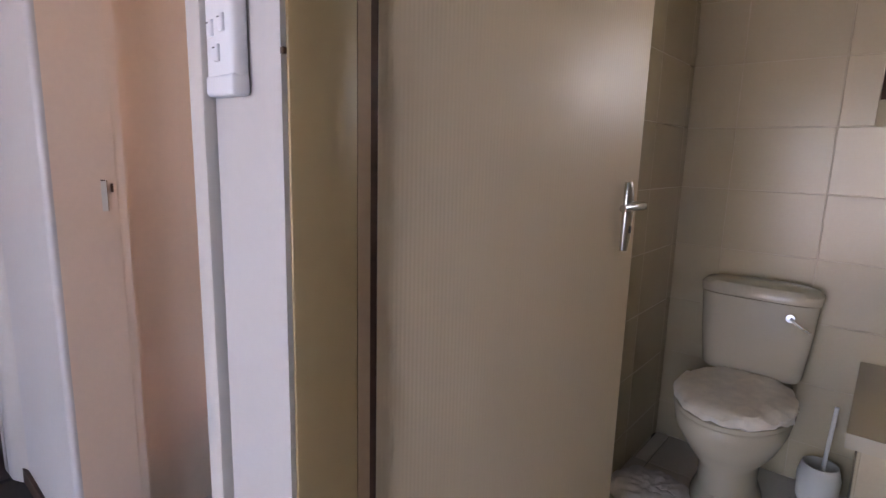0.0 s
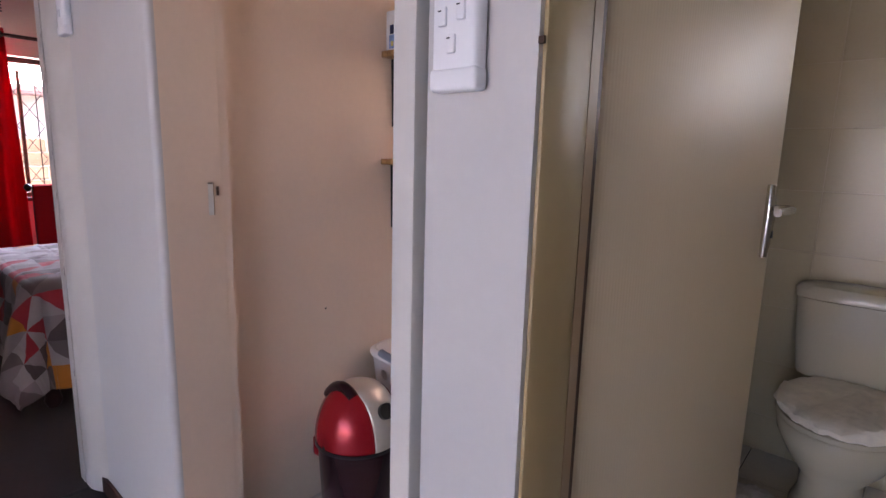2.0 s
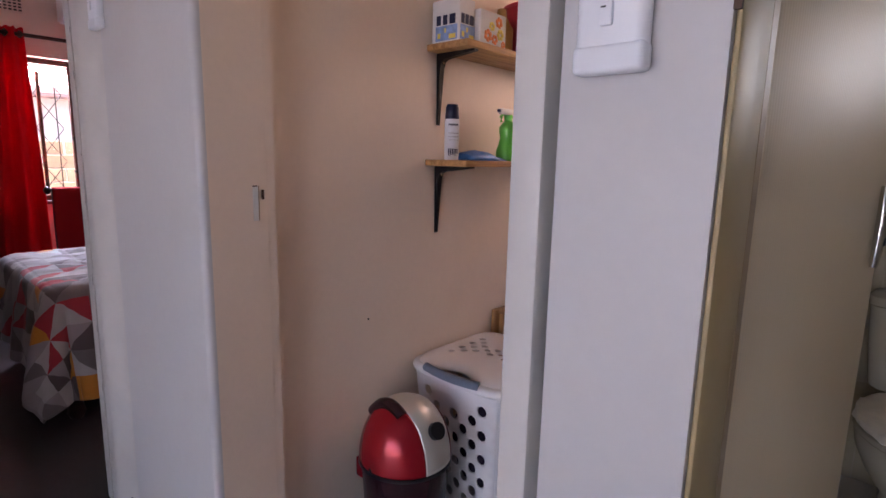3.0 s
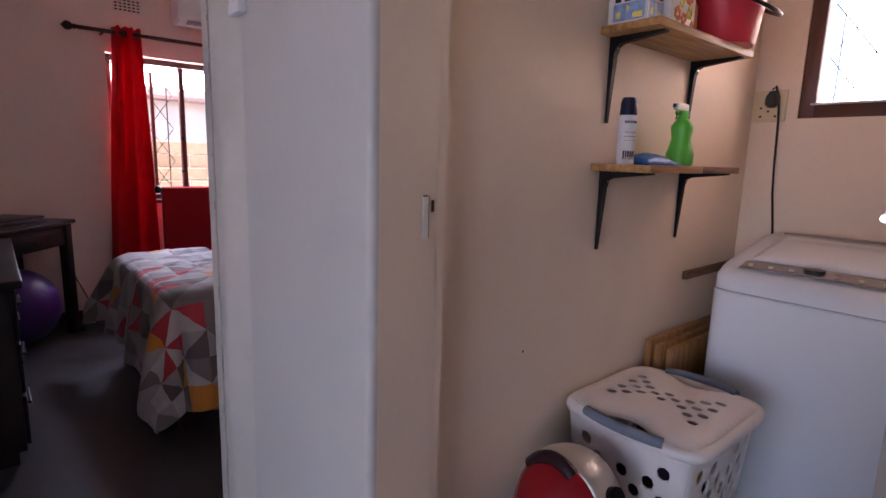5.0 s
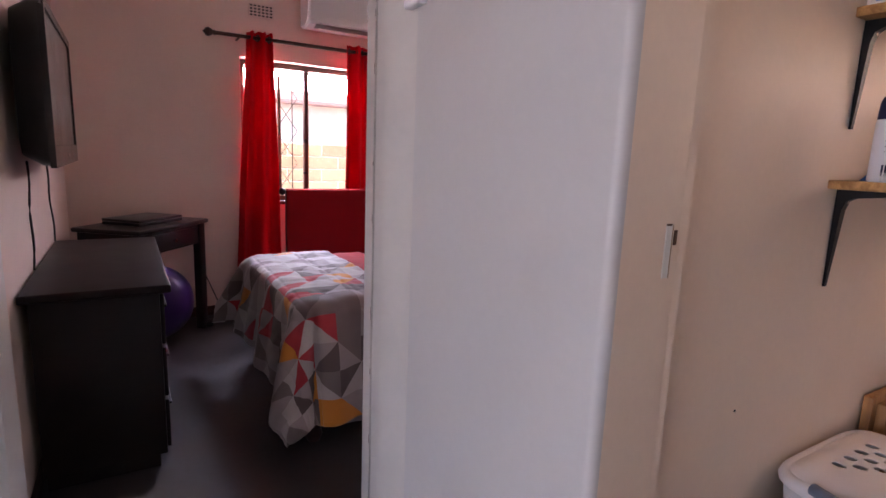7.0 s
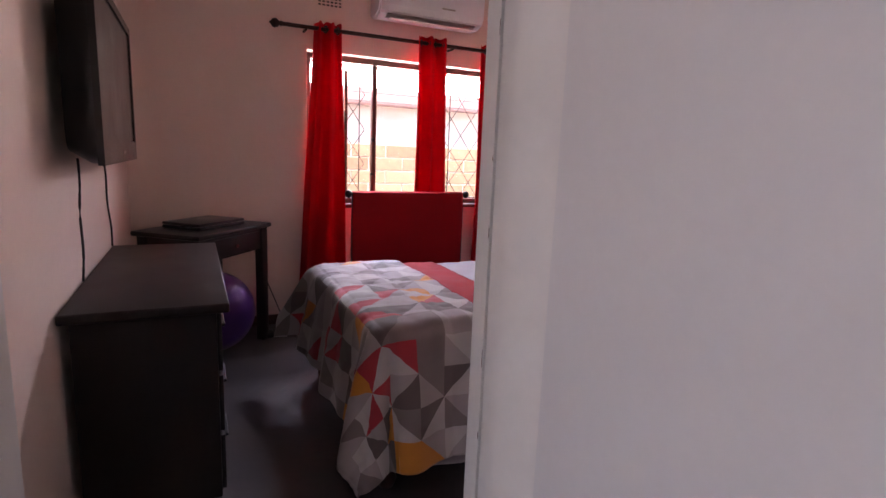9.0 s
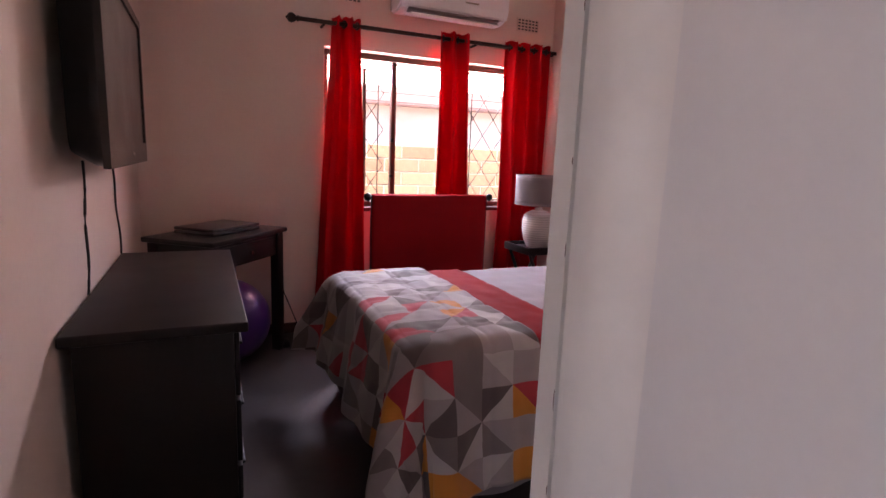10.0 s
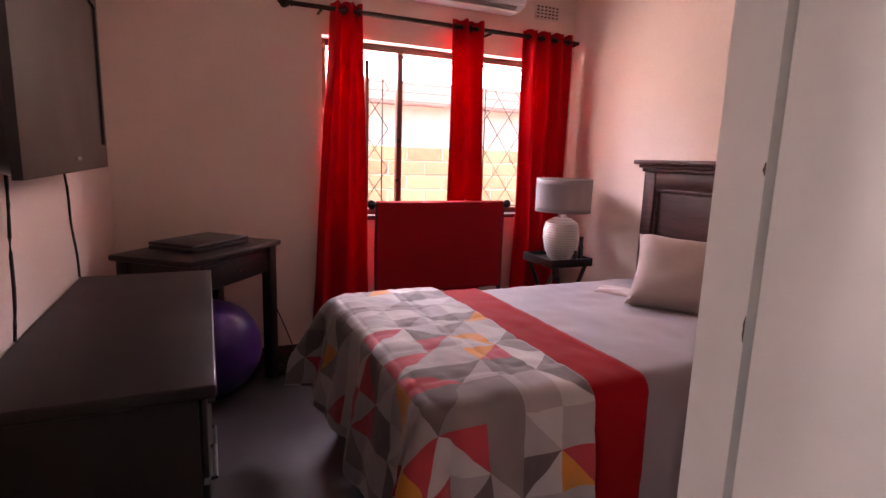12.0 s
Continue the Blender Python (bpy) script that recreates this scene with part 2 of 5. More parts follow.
M_binsilver = surf("champagne_silver", (0.62, 0.58, 0.52), 0.3, 0.35, var=0.03, bump=0.03)
M_bindark = surf("dark_red_brown_enamel", (0.035, 0.012, 0.016), 0.25, 0.3, var=0.08, bump=0.03)
M_washer = surf("washer_white_enamel", (0.78, 0.82, 0.89), 0.24, var=0.008, scale=3, bump=0.01)
M_panelgrey = surf("grey_panel_film", (0.30, 0.27, 0.27), 0.35, var=0.05, bump=0.02)
M_pink = surf("pink_red_plastic", (0.55, 0.032, 0.053), 0.35, var=0.03, bump=0.03)
M_canwhite = surf("can_label_white", (0.66, 0.66, 0.70), 0.35, var=0.03, bump=0)
M_navy = surf("navy_plastic", (0.012, 0.016, 0.06), 0.4, var=0.05, bump=0)
M_green = surf("green_bottle", (0.10, 0.52, 0.06), 0.3, var=0.05, bump=0.02)
M_bluepack = surf("blue_packet", (0.03, 0.16, 0.48), 0.35, var=0.2, scale=30, bump=0.1)
M_boxwhite = surf("white_carton", (0.68, 0.67, 0.66), 0.5, var=0.04, bump=0.02)
M_lightblue = surf("pale_blue_print", (0.22, 0.33, 0.58), 0.5, var=0.45, scale=55, bump=0)
M_orange = surf("orange_print", (0.75, 0.22, 0.06), 0.5, var=0.2, scale=40, bump=0)
M_bottle = surf("amber_bottle", (0.42, 0.22, 0.06), 0.4, var=0.05, bump=0)
M_yellow = surf("yellow_print", (0.75, 0.6, 0.12), 0.5, var=0.1, bump=0)
M_ceramic = surf("cream_ceramic", (0.50, 0.44, 0.335), 0.12, var=0.02, scale=4, bump=0)
M_fur = surf("cream_plush", (0.80, 0.73, 0.62), 0.95, var=0.12, scale=30, fine=350, bump=0.8, dist=0.006, sheen=0.4)
M_mat = surf("white_plush", (0.72, 0.70, 0.70), 0.95, var=0.12, scale=30, fine=350, bump=0.8, dist=0.006, sheen=0.4)
M_brick = vary(surf("face_brick", (0.23, 0.155, 0.095), 0.85, var=0.18, scale=14, fine=120, bump=0.3, dist=0.004), 0.15)
M_mortar = surf("mortar", (0.40, 0.36, 0.30), 0.95, var=0.15, bump=0.3)
M_plaster = surf("cream_plaster", (0.52, 0.48, 0.44), 0.85, var=0.06, scale=1.5, bump=0.2, dirt=0.2)
M_rooftile = vary(surf("red_roof_tile", (0.20, 0.125, 0.115), 0.8, var=0.15, bump=0.2), 0.15)
# unseen yard, paled so that sunlight bounces indoors
M_ground = surf("pale_bounce_ground", (0.50, 0.46, 0.40), 0.95, var=0.25, scale=1.2, fine=30, bump=0.4, dist=0.01)
M_rust = surf("rusty_steel", (0.10, 0.055, 0.035), 0.7, 0.4, var=0.4, scale=60, bump=0.3)


# ---- mesh helpers ----
def bx(bm, x0, y0, z0, x1, y1, z1, bev=0.0, seg=2):
    r = bmesh.ops.create_cube(bm, size=1.0, matrix=Matrix.Translation(((x0 + x1) / 2, (y0 + y1) / 2, (z0 + z1) / 2))
                              @ Matrix.Diagonal((abs(x1 - x0), abs(y1 - y0), abs(z1 - z0), 1)))
    if bev:
        es = {e for v in r["verts"] for e in v.link_edges}
        bmesh.ops.bevel(bm, geom=list(es), offset=bev, segments=seg, affect="EDGES", profile=0.5)
    return bm


def box(x0, y0, z0, x1, y1, z1, bev=0.0, seg=2):
    return bx(bmesh.new(), x0, y0, z0, x1, y1, z1, bev, seg)


def tube(points, r, n=8, bm=None, taper=1.0):
    """A round bar along the points."""
    bm = bm or bmesh.new()
    pts = [Vector(p) for p in points]
    rings = []
    for i, p in enumerate(pts):
        d = (pts[min(i + 1, len(pts) - 1)] - pts[max(i - 1, 0)]).normalized()
        q = d.to_track_quat("Z", "Y")
        rad = r * (1 + (taper - 1) * i / max(1, len(pts) - 1))
        rings.append([bm.verts.new(p + q @ Vector((rad * math.cos(2 * math.pi * k / n), rad * math.sin(2 * math.pi * k / n), 0))) for k in range(n)])
    for a, b in zip(rings, rings[1:]):
        for k in range(n):
            bm.faces.new((a[k], a[(k + 1) % n], b[(k + 1) % n], b[k]))
    bm.faces.new(rings[0][::-1])
    bm.faces.new(rings[-1])
    return bm


def loft(rings, n=32, power=2.0, cap=True, bm=None):
    """Rings of (z, cx, cy, rx, ry) joined into a shell; power above 2 squares the outline."""
    bm = bm or bmesh.new()
    made = []
    for z, cx, cy, rx, ry in rings:
        row = []
        for k in range(n):
            a = 2 * math.pi * k / n
            c, s = math.cos(a), math.sin(a)
            row.append(bm.verts.new((cx + rx * math.copysign(abs(c) ** (2 / power), c), cy + ry * math.copysign(abs(s) ** (2 / power), s), z)))
        made.append(row)
    for a, b in zip(made, made[1:]):
        for k in range(n):
            bm.faces.new((a[k], a[(k + 1) % n], b[(k + 1) % n], b[k]))
    if cap:
        bm.faces.new(made[0][::-1])
        bm.faces.new(made[-1])
    return bm


def lathe(profile, cx, cy, n=32, bm=None):
    return loft([(z, cx, cy, max(r, 0.0005), max(r, 0.0005)) for r, z in profile], n, bm=bm)


def torus(centre, axis, R, r, n=20, m=8):
    bm = bmesh.new()
    q = Vector(axis).to_track_quat("Z", "Y")
    rows = []
    for i in range(n):
        a = 2 * math.pi * i / n
        rows.append([bm.verts.new(Vector(centre) + q @ Vector(((R + r * math.cos(b)) * math.cos(a), (R + r * math.cos(b)) * math.sin(a), r * math.sin(b))))
                     for b in (2 * math.pi * j / m for j in range(m))])
    for i in range(n):
        for j in range(m):
            bm.faces.new((rows[i][j], rows[(i + 1) % n][j], rows[(i + 1) % n][(j + 1) % m], rows[i][(j + 1) % m]))
    return bm


def sheet(nu, nv, place, uv=None):
    """A grid of cloth or panel: place(u, v) for u, v from 0 to 1; uv gives the cloth's own metres."""
    bm = bmesh.new()
    lay = bm.loops.layers.uv.new("UVMap") if uv else None
    vs = [[bm.verts.new(place(i / nu, j / nv)) for j in range(nv + 1)] for i in range(nu + 1)]
    for i in range(nu):
        for j in range(nv):
            f = bm.faces.new((vs[i][j], vs[i + 1][j], vs[i + 1][j + 1], vs[i][j + 1]))
            if uv:
                for lp, (a, b) in zip(f.loops, ((i, j), (i + 1, j), (i + 1, j + 1), (i, j + 1))):
                    lp[lay].uv = uv(a / nu, b / nv)
    return bm


def pierced(nu, nv, place, holed, r=0.34):
    """A plate of cells, those that holed(i, j) names with a round hole."""
    bm = bmesh.new()
    seen = {}

    def vert(u, v):
        key = (round(u * 1000), round(v * 1000))
        if key not in seen:
            seen[key] = bm.verts.new(place(u / nu, v / nv))
        return seen[key]

    rim = [(0, 0), (0.5, 0), (1, 0), (1, 0.5), (1, 1), (0.5, 1), (0, 1), (0, 0.5)]
    for i in range(nu):
        for j in range(nv):
            outer = [vert(i + a, j + b) for a, b in rim]
            if holed(i, j):
                inner = [vert(i + 0.5 + r * (a - 0.5) / math.hypot(a - 0.5, b - 0.5), j + 0.5 + r * (b - 0.5) / math.hypot(a - 0.5, b - 0.5)) for a, b in rim]
                for k in range(8):
                    bm.faces.new((outer[k], outer[(k + 1) % 8], inner[(k + 1) % 8], inner[k]))
            else:
                bm.faces.new(outer)
    return bm


BASE = {}


def thing(name, base, label, category, group="", kind=""):
    ob = new(name)
    ob.location = base
    ob.empty_display_size = 0.05
    BASE[ob.name] = Vector(base)
    return tagged(ob, label, category, group, kind)


def finish(name, bm, material, base=(0, 0, 0), smooth=True):
    bmesh.ops.recalc_face_normals(bm, faces=bm.faces)
    me = bpy.data.meshes.new(name)
    bm.transform(Matrix.Translation(-Vector(base)))
    bm.to_mesh(me)
    bm.free()
    me.materials.append(material)
    if smooth:
        me.shade_smooth()
        me.set_sharp_from_angle(angle=radians(38))
    return me


def part(name, bm, material, parent, label="", solid=0.0):
    """One mesh part, modelled in world places, under a thing or a part."""
    base = BASE[parent.name]
    ob = new(name, finish(name, bm, material, base))
    ob.parent = parent
    BASE[ob.name] = base
    if solid:
        md = ob.modifiers.new("thick", "SOLIDIFY")
        md.thickness, md.offset = solid, 0
    return tagged(ob, label)


def single(name, bm, material, base, label, category, group="", solid=0.0):
    """A thing that is one mesh."""
    ob = new(name, finish(name, bm, material, base))
    ob.location = base
    BASE[ob.name] = Vector(base)
    if solid:
        md = ob.modifiers.new("thick", "SOLIDIFY")
        md.thickness, md.offset = solid, 0
    return tagged(ob, label, category, group)


def setting(name, bm, material, label, category):
    if name.startswith(("wall_bed", "wall_hall", "wall_laun", "wall_bath", "wall_loun")):
        for v in bm.verts:
            if abs(v.co.z) < 1e-6:
                v.co.z = -0.05     # walls stand on the slab below the tiles
    ob = new(name, finish(name, bm, material, smooth=False))
    BASE[ob.name] = Vector((0, 0, 0))
    return tagged(ob, label, category, kind="structure")


def boxes(*rows):
    bm = bmesh.new()
    for r in rows:
        bx(bm, *r)
    return bm


# ---- the house shell ----
H = 2.5          # ceiling height
HEAD = 2.04      # door heads
N = 0.472        # hall face of the north hall wall

setting("floor_hall", boxes((-2.42, -3.2, -0.12, 3.6, 2.70, -0.012)), M_grout, "dark cement bed under pale hall tiles", "floor")
setting("floor_bedroom", boxes((-5.54, -0.68, -0.12, -2.42, 2.56, 0.0)), M_cement, "dark polished cement bedroom floor with a dull sheen", "floor")
setting("ceiling", boxes((-5.56, -3.2, H, 3.6, 2.72, H + 0.12)), M_ceiling, "off-white painted flat ceiling over all rooms", "ceiling")
# hall north wall: bedroom corner pier, switch pier, lintels, east run
def prism(points, z0, z1):
    """An upright block over a plan outline."""
    bm = bmesh.new()
    lo, hi = [bm.verts.new((x, y, z0)) for x, y in points], [bm.verts.new((x, y, z1)) for x, y in points]
    bm.faces.new(lo[::-1])
    bm.faces.new(hi)
    for k in range(len(points)):
        bm.faces.new((lo[k], lo[(k + 1) % len(points)], hi[(k + 1) % len(points)], hi[k]))
    return bm


# the pier between bedroom and laundry doorways, with a softly rounded worn corner
cr = 0.016
arc = [(-1.672 - cr + cr * math.sin(a), 0.458 + cr - cr * math.cos(a)) for a in [math.pi / 2 * k / 8 for k in range(9)]]
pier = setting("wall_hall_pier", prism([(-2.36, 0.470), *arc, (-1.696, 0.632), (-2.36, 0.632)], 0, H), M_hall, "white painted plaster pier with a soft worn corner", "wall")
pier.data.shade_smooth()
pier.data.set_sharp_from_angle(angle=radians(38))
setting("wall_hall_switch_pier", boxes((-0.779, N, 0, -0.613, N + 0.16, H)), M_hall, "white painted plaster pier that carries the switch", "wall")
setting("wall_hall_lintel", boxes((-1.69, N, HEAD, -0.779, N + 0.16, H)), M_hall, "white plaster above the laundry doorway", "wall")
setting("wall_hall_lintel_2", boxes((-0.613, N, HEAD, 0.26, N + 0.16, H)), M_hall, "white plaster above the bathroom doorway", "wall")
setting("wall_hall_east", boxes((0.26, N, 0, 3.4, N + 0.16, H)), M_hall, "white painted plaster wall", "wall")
# unseen stub added to keep lounge light off the bedroom doorway
setting("wall_hall_light_stub", boxes((-2.36, -0.78, 0, -2.15, -0.62, H)), M_hall, "unseen white stub wall added to hold back lounge light", "wall")
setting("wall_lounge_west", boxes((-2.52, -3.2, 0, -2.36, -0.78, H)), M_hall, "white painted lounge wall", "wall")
# lounge is out of view; this opening's width sets the hall's daylight
setting("wall_lounge_south", boxes((-2.36, -3.2, 0, -1.9, -3.0, H), (0.9, -3.2, 0, 3.6, -3.0, H), (-1.9, -3.2, 1.92, 0.9, -3.0, H), (-1.9, -3.2, 0, 0.9, -3.0, 0.03)),
        M_hall, "unseen lounge wall, its opening sized for the hall's daylight", "wall")
setting("wall_lounge_east", boxes((3.4, -3.0, 0, 3.6, N + 0.16, H)), M_hall, "white painted lounge wall", "wall")
# wall between hall and bedroom, with the doorway
setting("wall_bedroom_east", boxes((-2.505, -0.78, 0, -2.36, -0.39, H), (-2.505, 0.475, 0, -2.362, 2.38, H), (-2.505, -0.39, HEAD, -2.36, 0.475, H)),
        M_bedwall, "warm white painted bedroom wall with a doorway", "wall")
setting("wall_bedroom_south", boxes((-5.32, -0.68, 0, -2.505, -0.462, H)), M_bedwall, "warm white painted bedroom wall behind the television", "wall")
setting("wall_bedroom_north", boxes((-5.32, 2.362, 0, -2.505, 2.56, H)), M_bedwall, "warm white painted bedroom wall behind the bed", "wall")
W0, W1, WZ0, WZ1 = 0.62, 2.15, 0.845, 1.885   # bedroom window opening
setting("wall_bedroom_west", boxes((-5.54, -0.68, 0, -5.32, W0, H), (-5.54, W1, 0, -5.32, 2.56, H), (-5.54, W0, 0, -5.32, W1, WZ0), (-5.54, W0, WZ1, -5.32, W1, H)),
        M_bedwall, "warm white painted bedroom wall with the window opening", "wall")
# laundry
setting("trim_jamb_back", boxes((-1.775, 0.634, 0, -1.694, N + 0.185, HEAD + 0.02)), M_laundry, "cream painted back edge of the door jamb", "door trim")
setting("wall_laundry_west", boxes((-1.93, N + 0.16, 0, -1.775, 2.44, H)), M_laundry, "cream painted plaster wall with small nail holes", "wall")
LX0, LX1, LZ0, LZ1 = -1.605, -0.95, 1.425, 2.05
setting("wall_laundry_north", boxes((-1.93, 2.44, 0, LX0, 2.66, H), (LX1, 2.44, 0, -0.785, 2.66, H), (LX0, 2.44, 0, LX1, 2.66, LZ0), (LX0, 2.44, LZ1, LX1, 2.66, H)),
        M_laundry, "cream painted plaster wall below a high window", "wall")
setting("wall_laundry_east", boxes((-0.845, N + 0.16, 0, -0.785, 2.44, H)), M_laundry, "cream painted partition wall", "wall")
# bathroom
setting("wall_bathroom_west", boxes((-0.785, N + 0.16, 0, -0.7216, 2.44, H)), M_lightgrout, "bathroom wall behind beige tiles", "wall")
BX0, BX1, BZ0, BZ1 = -0.105, 0.55, 1.475, 1.95
BATHN = setting("wall_bathroom_north", boxes((-0.785, 2.5014, 0, BX0, 2.70, H), (BX1, 2.5014, 0, 1.45, 2.70, H), (BX0, 2.5014, 0, BX1, 2.70, BZ0), (BX0, 2.5014, BZ1, BX1, 2.70, H)),
                M_lightgrout, "bathroom wall behind beige tiles with a small window", "wall")
setting("wall_bathroom_east", boxes((1.25, N + 0.16, 0, 1.45, 2.508, H)), M_bathpaint, "cream painted bathroom wall", "wall")


def casing(name, faces, material, label):
    ob = thing(name, (0, 0, 0), label, "door frame", kind="structure")
    for nm, rows in faces:
        bm = bmesh.new()
        for r in rows:
            bx(bm, *r, 0.004)
        part(nm, bm, material, ob)
    return ob


# laundry doorway: pressed steel frame, no door
casing("door_frame_1", [("jamb", [(-0.832, N - 0.014, 0, -0.7895, N + 0.185, HEAD + 0.02), (-0.880, N + 0.055, 0, -0.842, N + 0.185, HEAD + 0.02), (-0.843, N + 0.075, 0, -0.831, N + 0.185, HEAD + 0.02)]),
                                                ("head", [(-1.672, N - 0.004, HEAD - 0.04, -0.825, N + 0.18, HEAD)])], M_frame,
       "white enamelled steel door frame without a door")
setting("trim_jamb_lining", prism([(-1.6732, 0.479), (-1.6722, 0.478), (-1.6912, 0.633), (-1.6955, 0.633)], 0, HEAD - 0.04), M_laundry, "cream painted lining of the laundry doorway", "door trim")
strike = thing("strike_plate", (-1.686, 0.6, 1.1), "rusty recessed strike plate in the white door jamb", "strike plate")
part("plate", boxes((-1.689, 0.592, 1.066, -1.6845, 0.608, 1.152)), M_offwhite, strike)
part("slot", boxes((-1.6875, 0.6055, 1.066, -1.6842, 0.608, 1.152)), M_brownframe, strike, "dark slot edge")
part("slot_end", boxes((-1.6866, 0.592, 1.150, -1.6838, 0.603, 1.153)), M_rust, strike, "dark slot end")
part("latch_hole", boxes((-1.6895, 0.6165, 1.118, -1.6872, 0.623, 1.142)), M_rust, strike, "dark latch hole")
# bedroom doorway
fr2 = thing("door_frame_2", (-2.43, 0.04, 0), "white painted door frame with a chipped rebate groove", "door frame", kind="structure")
part("jamb", prism([(-2.508, 0.43), (-2.458, 0.43), (-2.458, 0.447), (-2.450, 0.447), (-2.450, 0.432), *[(-2.415 + 0.115 * k / 14, 0.432 + 0.0374 * (0.5 - 0.5 * math.cos(math.pi * k / 14))) for k in range(15)], (-2.30, 0.4712), (-2.36, 0.4712), (-2.36, 0.475), (-2.508, 0.475)], 0, HEAD), M_frame, fr2)
part("jamb", box(-2.508, -0.39, 0, -2.36, -0.35, HEAD, 0.004), M_frame, fr2)
part("head", box(-2.508, -0.35, HEAD - 0.04, -2.36, 0.43, HEAD, 0.004), M_frame, fr2)
for cz, ch, cw in ((0.42, 0.03, 0.004), (0.63, 0.02, 0.003), (0.79, 0.04, 0.003), (1.06, 0.025, 0.003), (1.21, 0.012, 0.004), (1.44, 0.03, 0.003), (1.58, 0.018, 0.003)):
    bm = bmesh.new()
    edge = [(-2.4585 - 0.55 * cw * (0.4 + 0.6 * abs(math.sin(k * 2.3 + cz * 9))) * math.sin(math.pi * k / 8), cz + ch * k / 8) for k in range(9)]
    bm.faces.new([bm.verts.new((x, 0.4294, z)) for x, z in [(-2.4582, cz)] + edge[1:-1] + [(-2.4582, cz + ch)]])
    part("paint_chip", bm, M_rust, fr2, "bare brown chip in the paint", 0.0006)
tagged(single("hinge_remnant", box(-2.512, 0.436, 0.36, -2.5085, 0.452, 0.42, 0.001), M_rust, (-2.51, 0.444, 0.36), "rusty bare hinge leaf on the white door frame", "hinge"))
# bathroom doorway: cream steel reveal, brown stop, open door
casing("door_frame_3", [("jamb", [(-0.6128, N + 0.006, 0, -0.606, 0.588, HEAD)]), ("jamb", [(0.21, N, 0, 0.26, 0.64, HEAD)]),
                        ("head", [(-0.605, N, HEAD - 0.04, 0.21, 0.63, HEAD)])], M_jambcream, "cream enamelled bathroom door frame")
setting("trim_door_stop", boxes((-0.65, 0.588, 0, -0.6065, 0.612, HEAD - 0.04)), M_brownframe, "brown painted strip beside the bathroom door hinges", "door trim")
# dark strip fills the hinge gap, where there is only shade
setting("trim_gap_shade", boxes((-0.65, 0.612, 0, -0.610, 0.629, HEAD - 0.04)), M_skirt, "dark strip that stands for the shade in the hinge gap", "door trim")
HOLE = single("screw_hole", box(-0.6065, N - 0.0005, 1.362, -0.6135, N + 0.004, 1.370), M_rust, (-0.61, N, 1.36), "small dark screw hole in the wall edge", "screw hole")

def hung_door(name, hinge, end, side, label, material, back):
    """A door leaf from its hinge to its free edge. side: which face carries the handle seen from the hall."""
    ang = math.atan2(end[1] - hinge[1], end[0] - hinge[0])
    length = math.hypot(end[0] - hinge[0], end[1] - hinge[1])
    dm = Matrix.Translation((hinge[0], hinge[1], 0)) @ Matrix.Rotation(ang, 4, "Z") @ Matrix.Diagonal((1, side, 1, 1))
    ob = thing(name, (hinge[0], hinge[1], 0), label, "door", kind="structure")

    def on(bm):
        bm.transform(dm)
        return bm

    part("door_leaf", on(box(0, 0.0, 0.012, length, 0.042, HEAD - 0.045, 0.003)), material, ob)
    ha = length - back
    for face, y in ((1, 0.0), (-1, 0.042)):
        pl = part("door_handle", on(loft([(1.018, ha, y - face * 0.006, 0.012, 0.008), (1.05, ha, y - face * 0.008, 0.016, 0.010), (1.12, ha, y - face * 0.010, 0.018, 0.012),
                                          (1.18, ha, y - face * 0.008, 0.016, 0.010), (1.192, ha, y - face * 0.006, 0.011, 0.008)], 20)), M_steel, ob, "brushed steel handle plate")
        part("lever", on(tube([(ha, y - face * 0.004, 1.137), (ha, y - face * 0.052, 1.137), (ha - 0.02, y - face * 0.060, 1.137), (ha - 0.115, y - face * 0.058, 1.135)], 0.009, 12)), M_steel, pl, "brushed steel lever")
        part("keyhole", on(boxes((ha - 0.003, y - face * 0.0215, 1.065, ha + 0.003, y - face * 0.0165, 1.083))), M_black, pl, "dark keyhole")
    return ob


hung_door("door_1", (-0.630, 0.632), (-0.530, 1.467), 1, "cream painted bathroom door standing open with fine ribbing", M_doorpaint, 0.062)
hung_door("door_2", (-0.938, 0.668), (-1.045, 1.452), -1, "white painted laundry door standing open into the room", M_frame, 0.062)

# skirting in hall and bedroom
sk = bmesh.new()
bx(sk, -2.355, 0.456, 0, -1.95, 0.469, 0.06, 0.003)
setting("baseboard_hall", sk, M_skirt, "dark brown wooden skirting along the hall wall", "skirting board")
sk = bmesh.new()
for r in [(-5.316, -0.459, 0, -2.51, -0.446, 0.07), (-5.317, -0.44, 0, -5.304, 2.35, 0.07), (-5.30, 2.346, 0, -2.51, 2.359, 0.07)]:
    bx(sk, *r, 0.003)
setting("baseboard_bedroom", sk, M_skirt, "dark brown skirting round the bedroom floor", "skirting board")

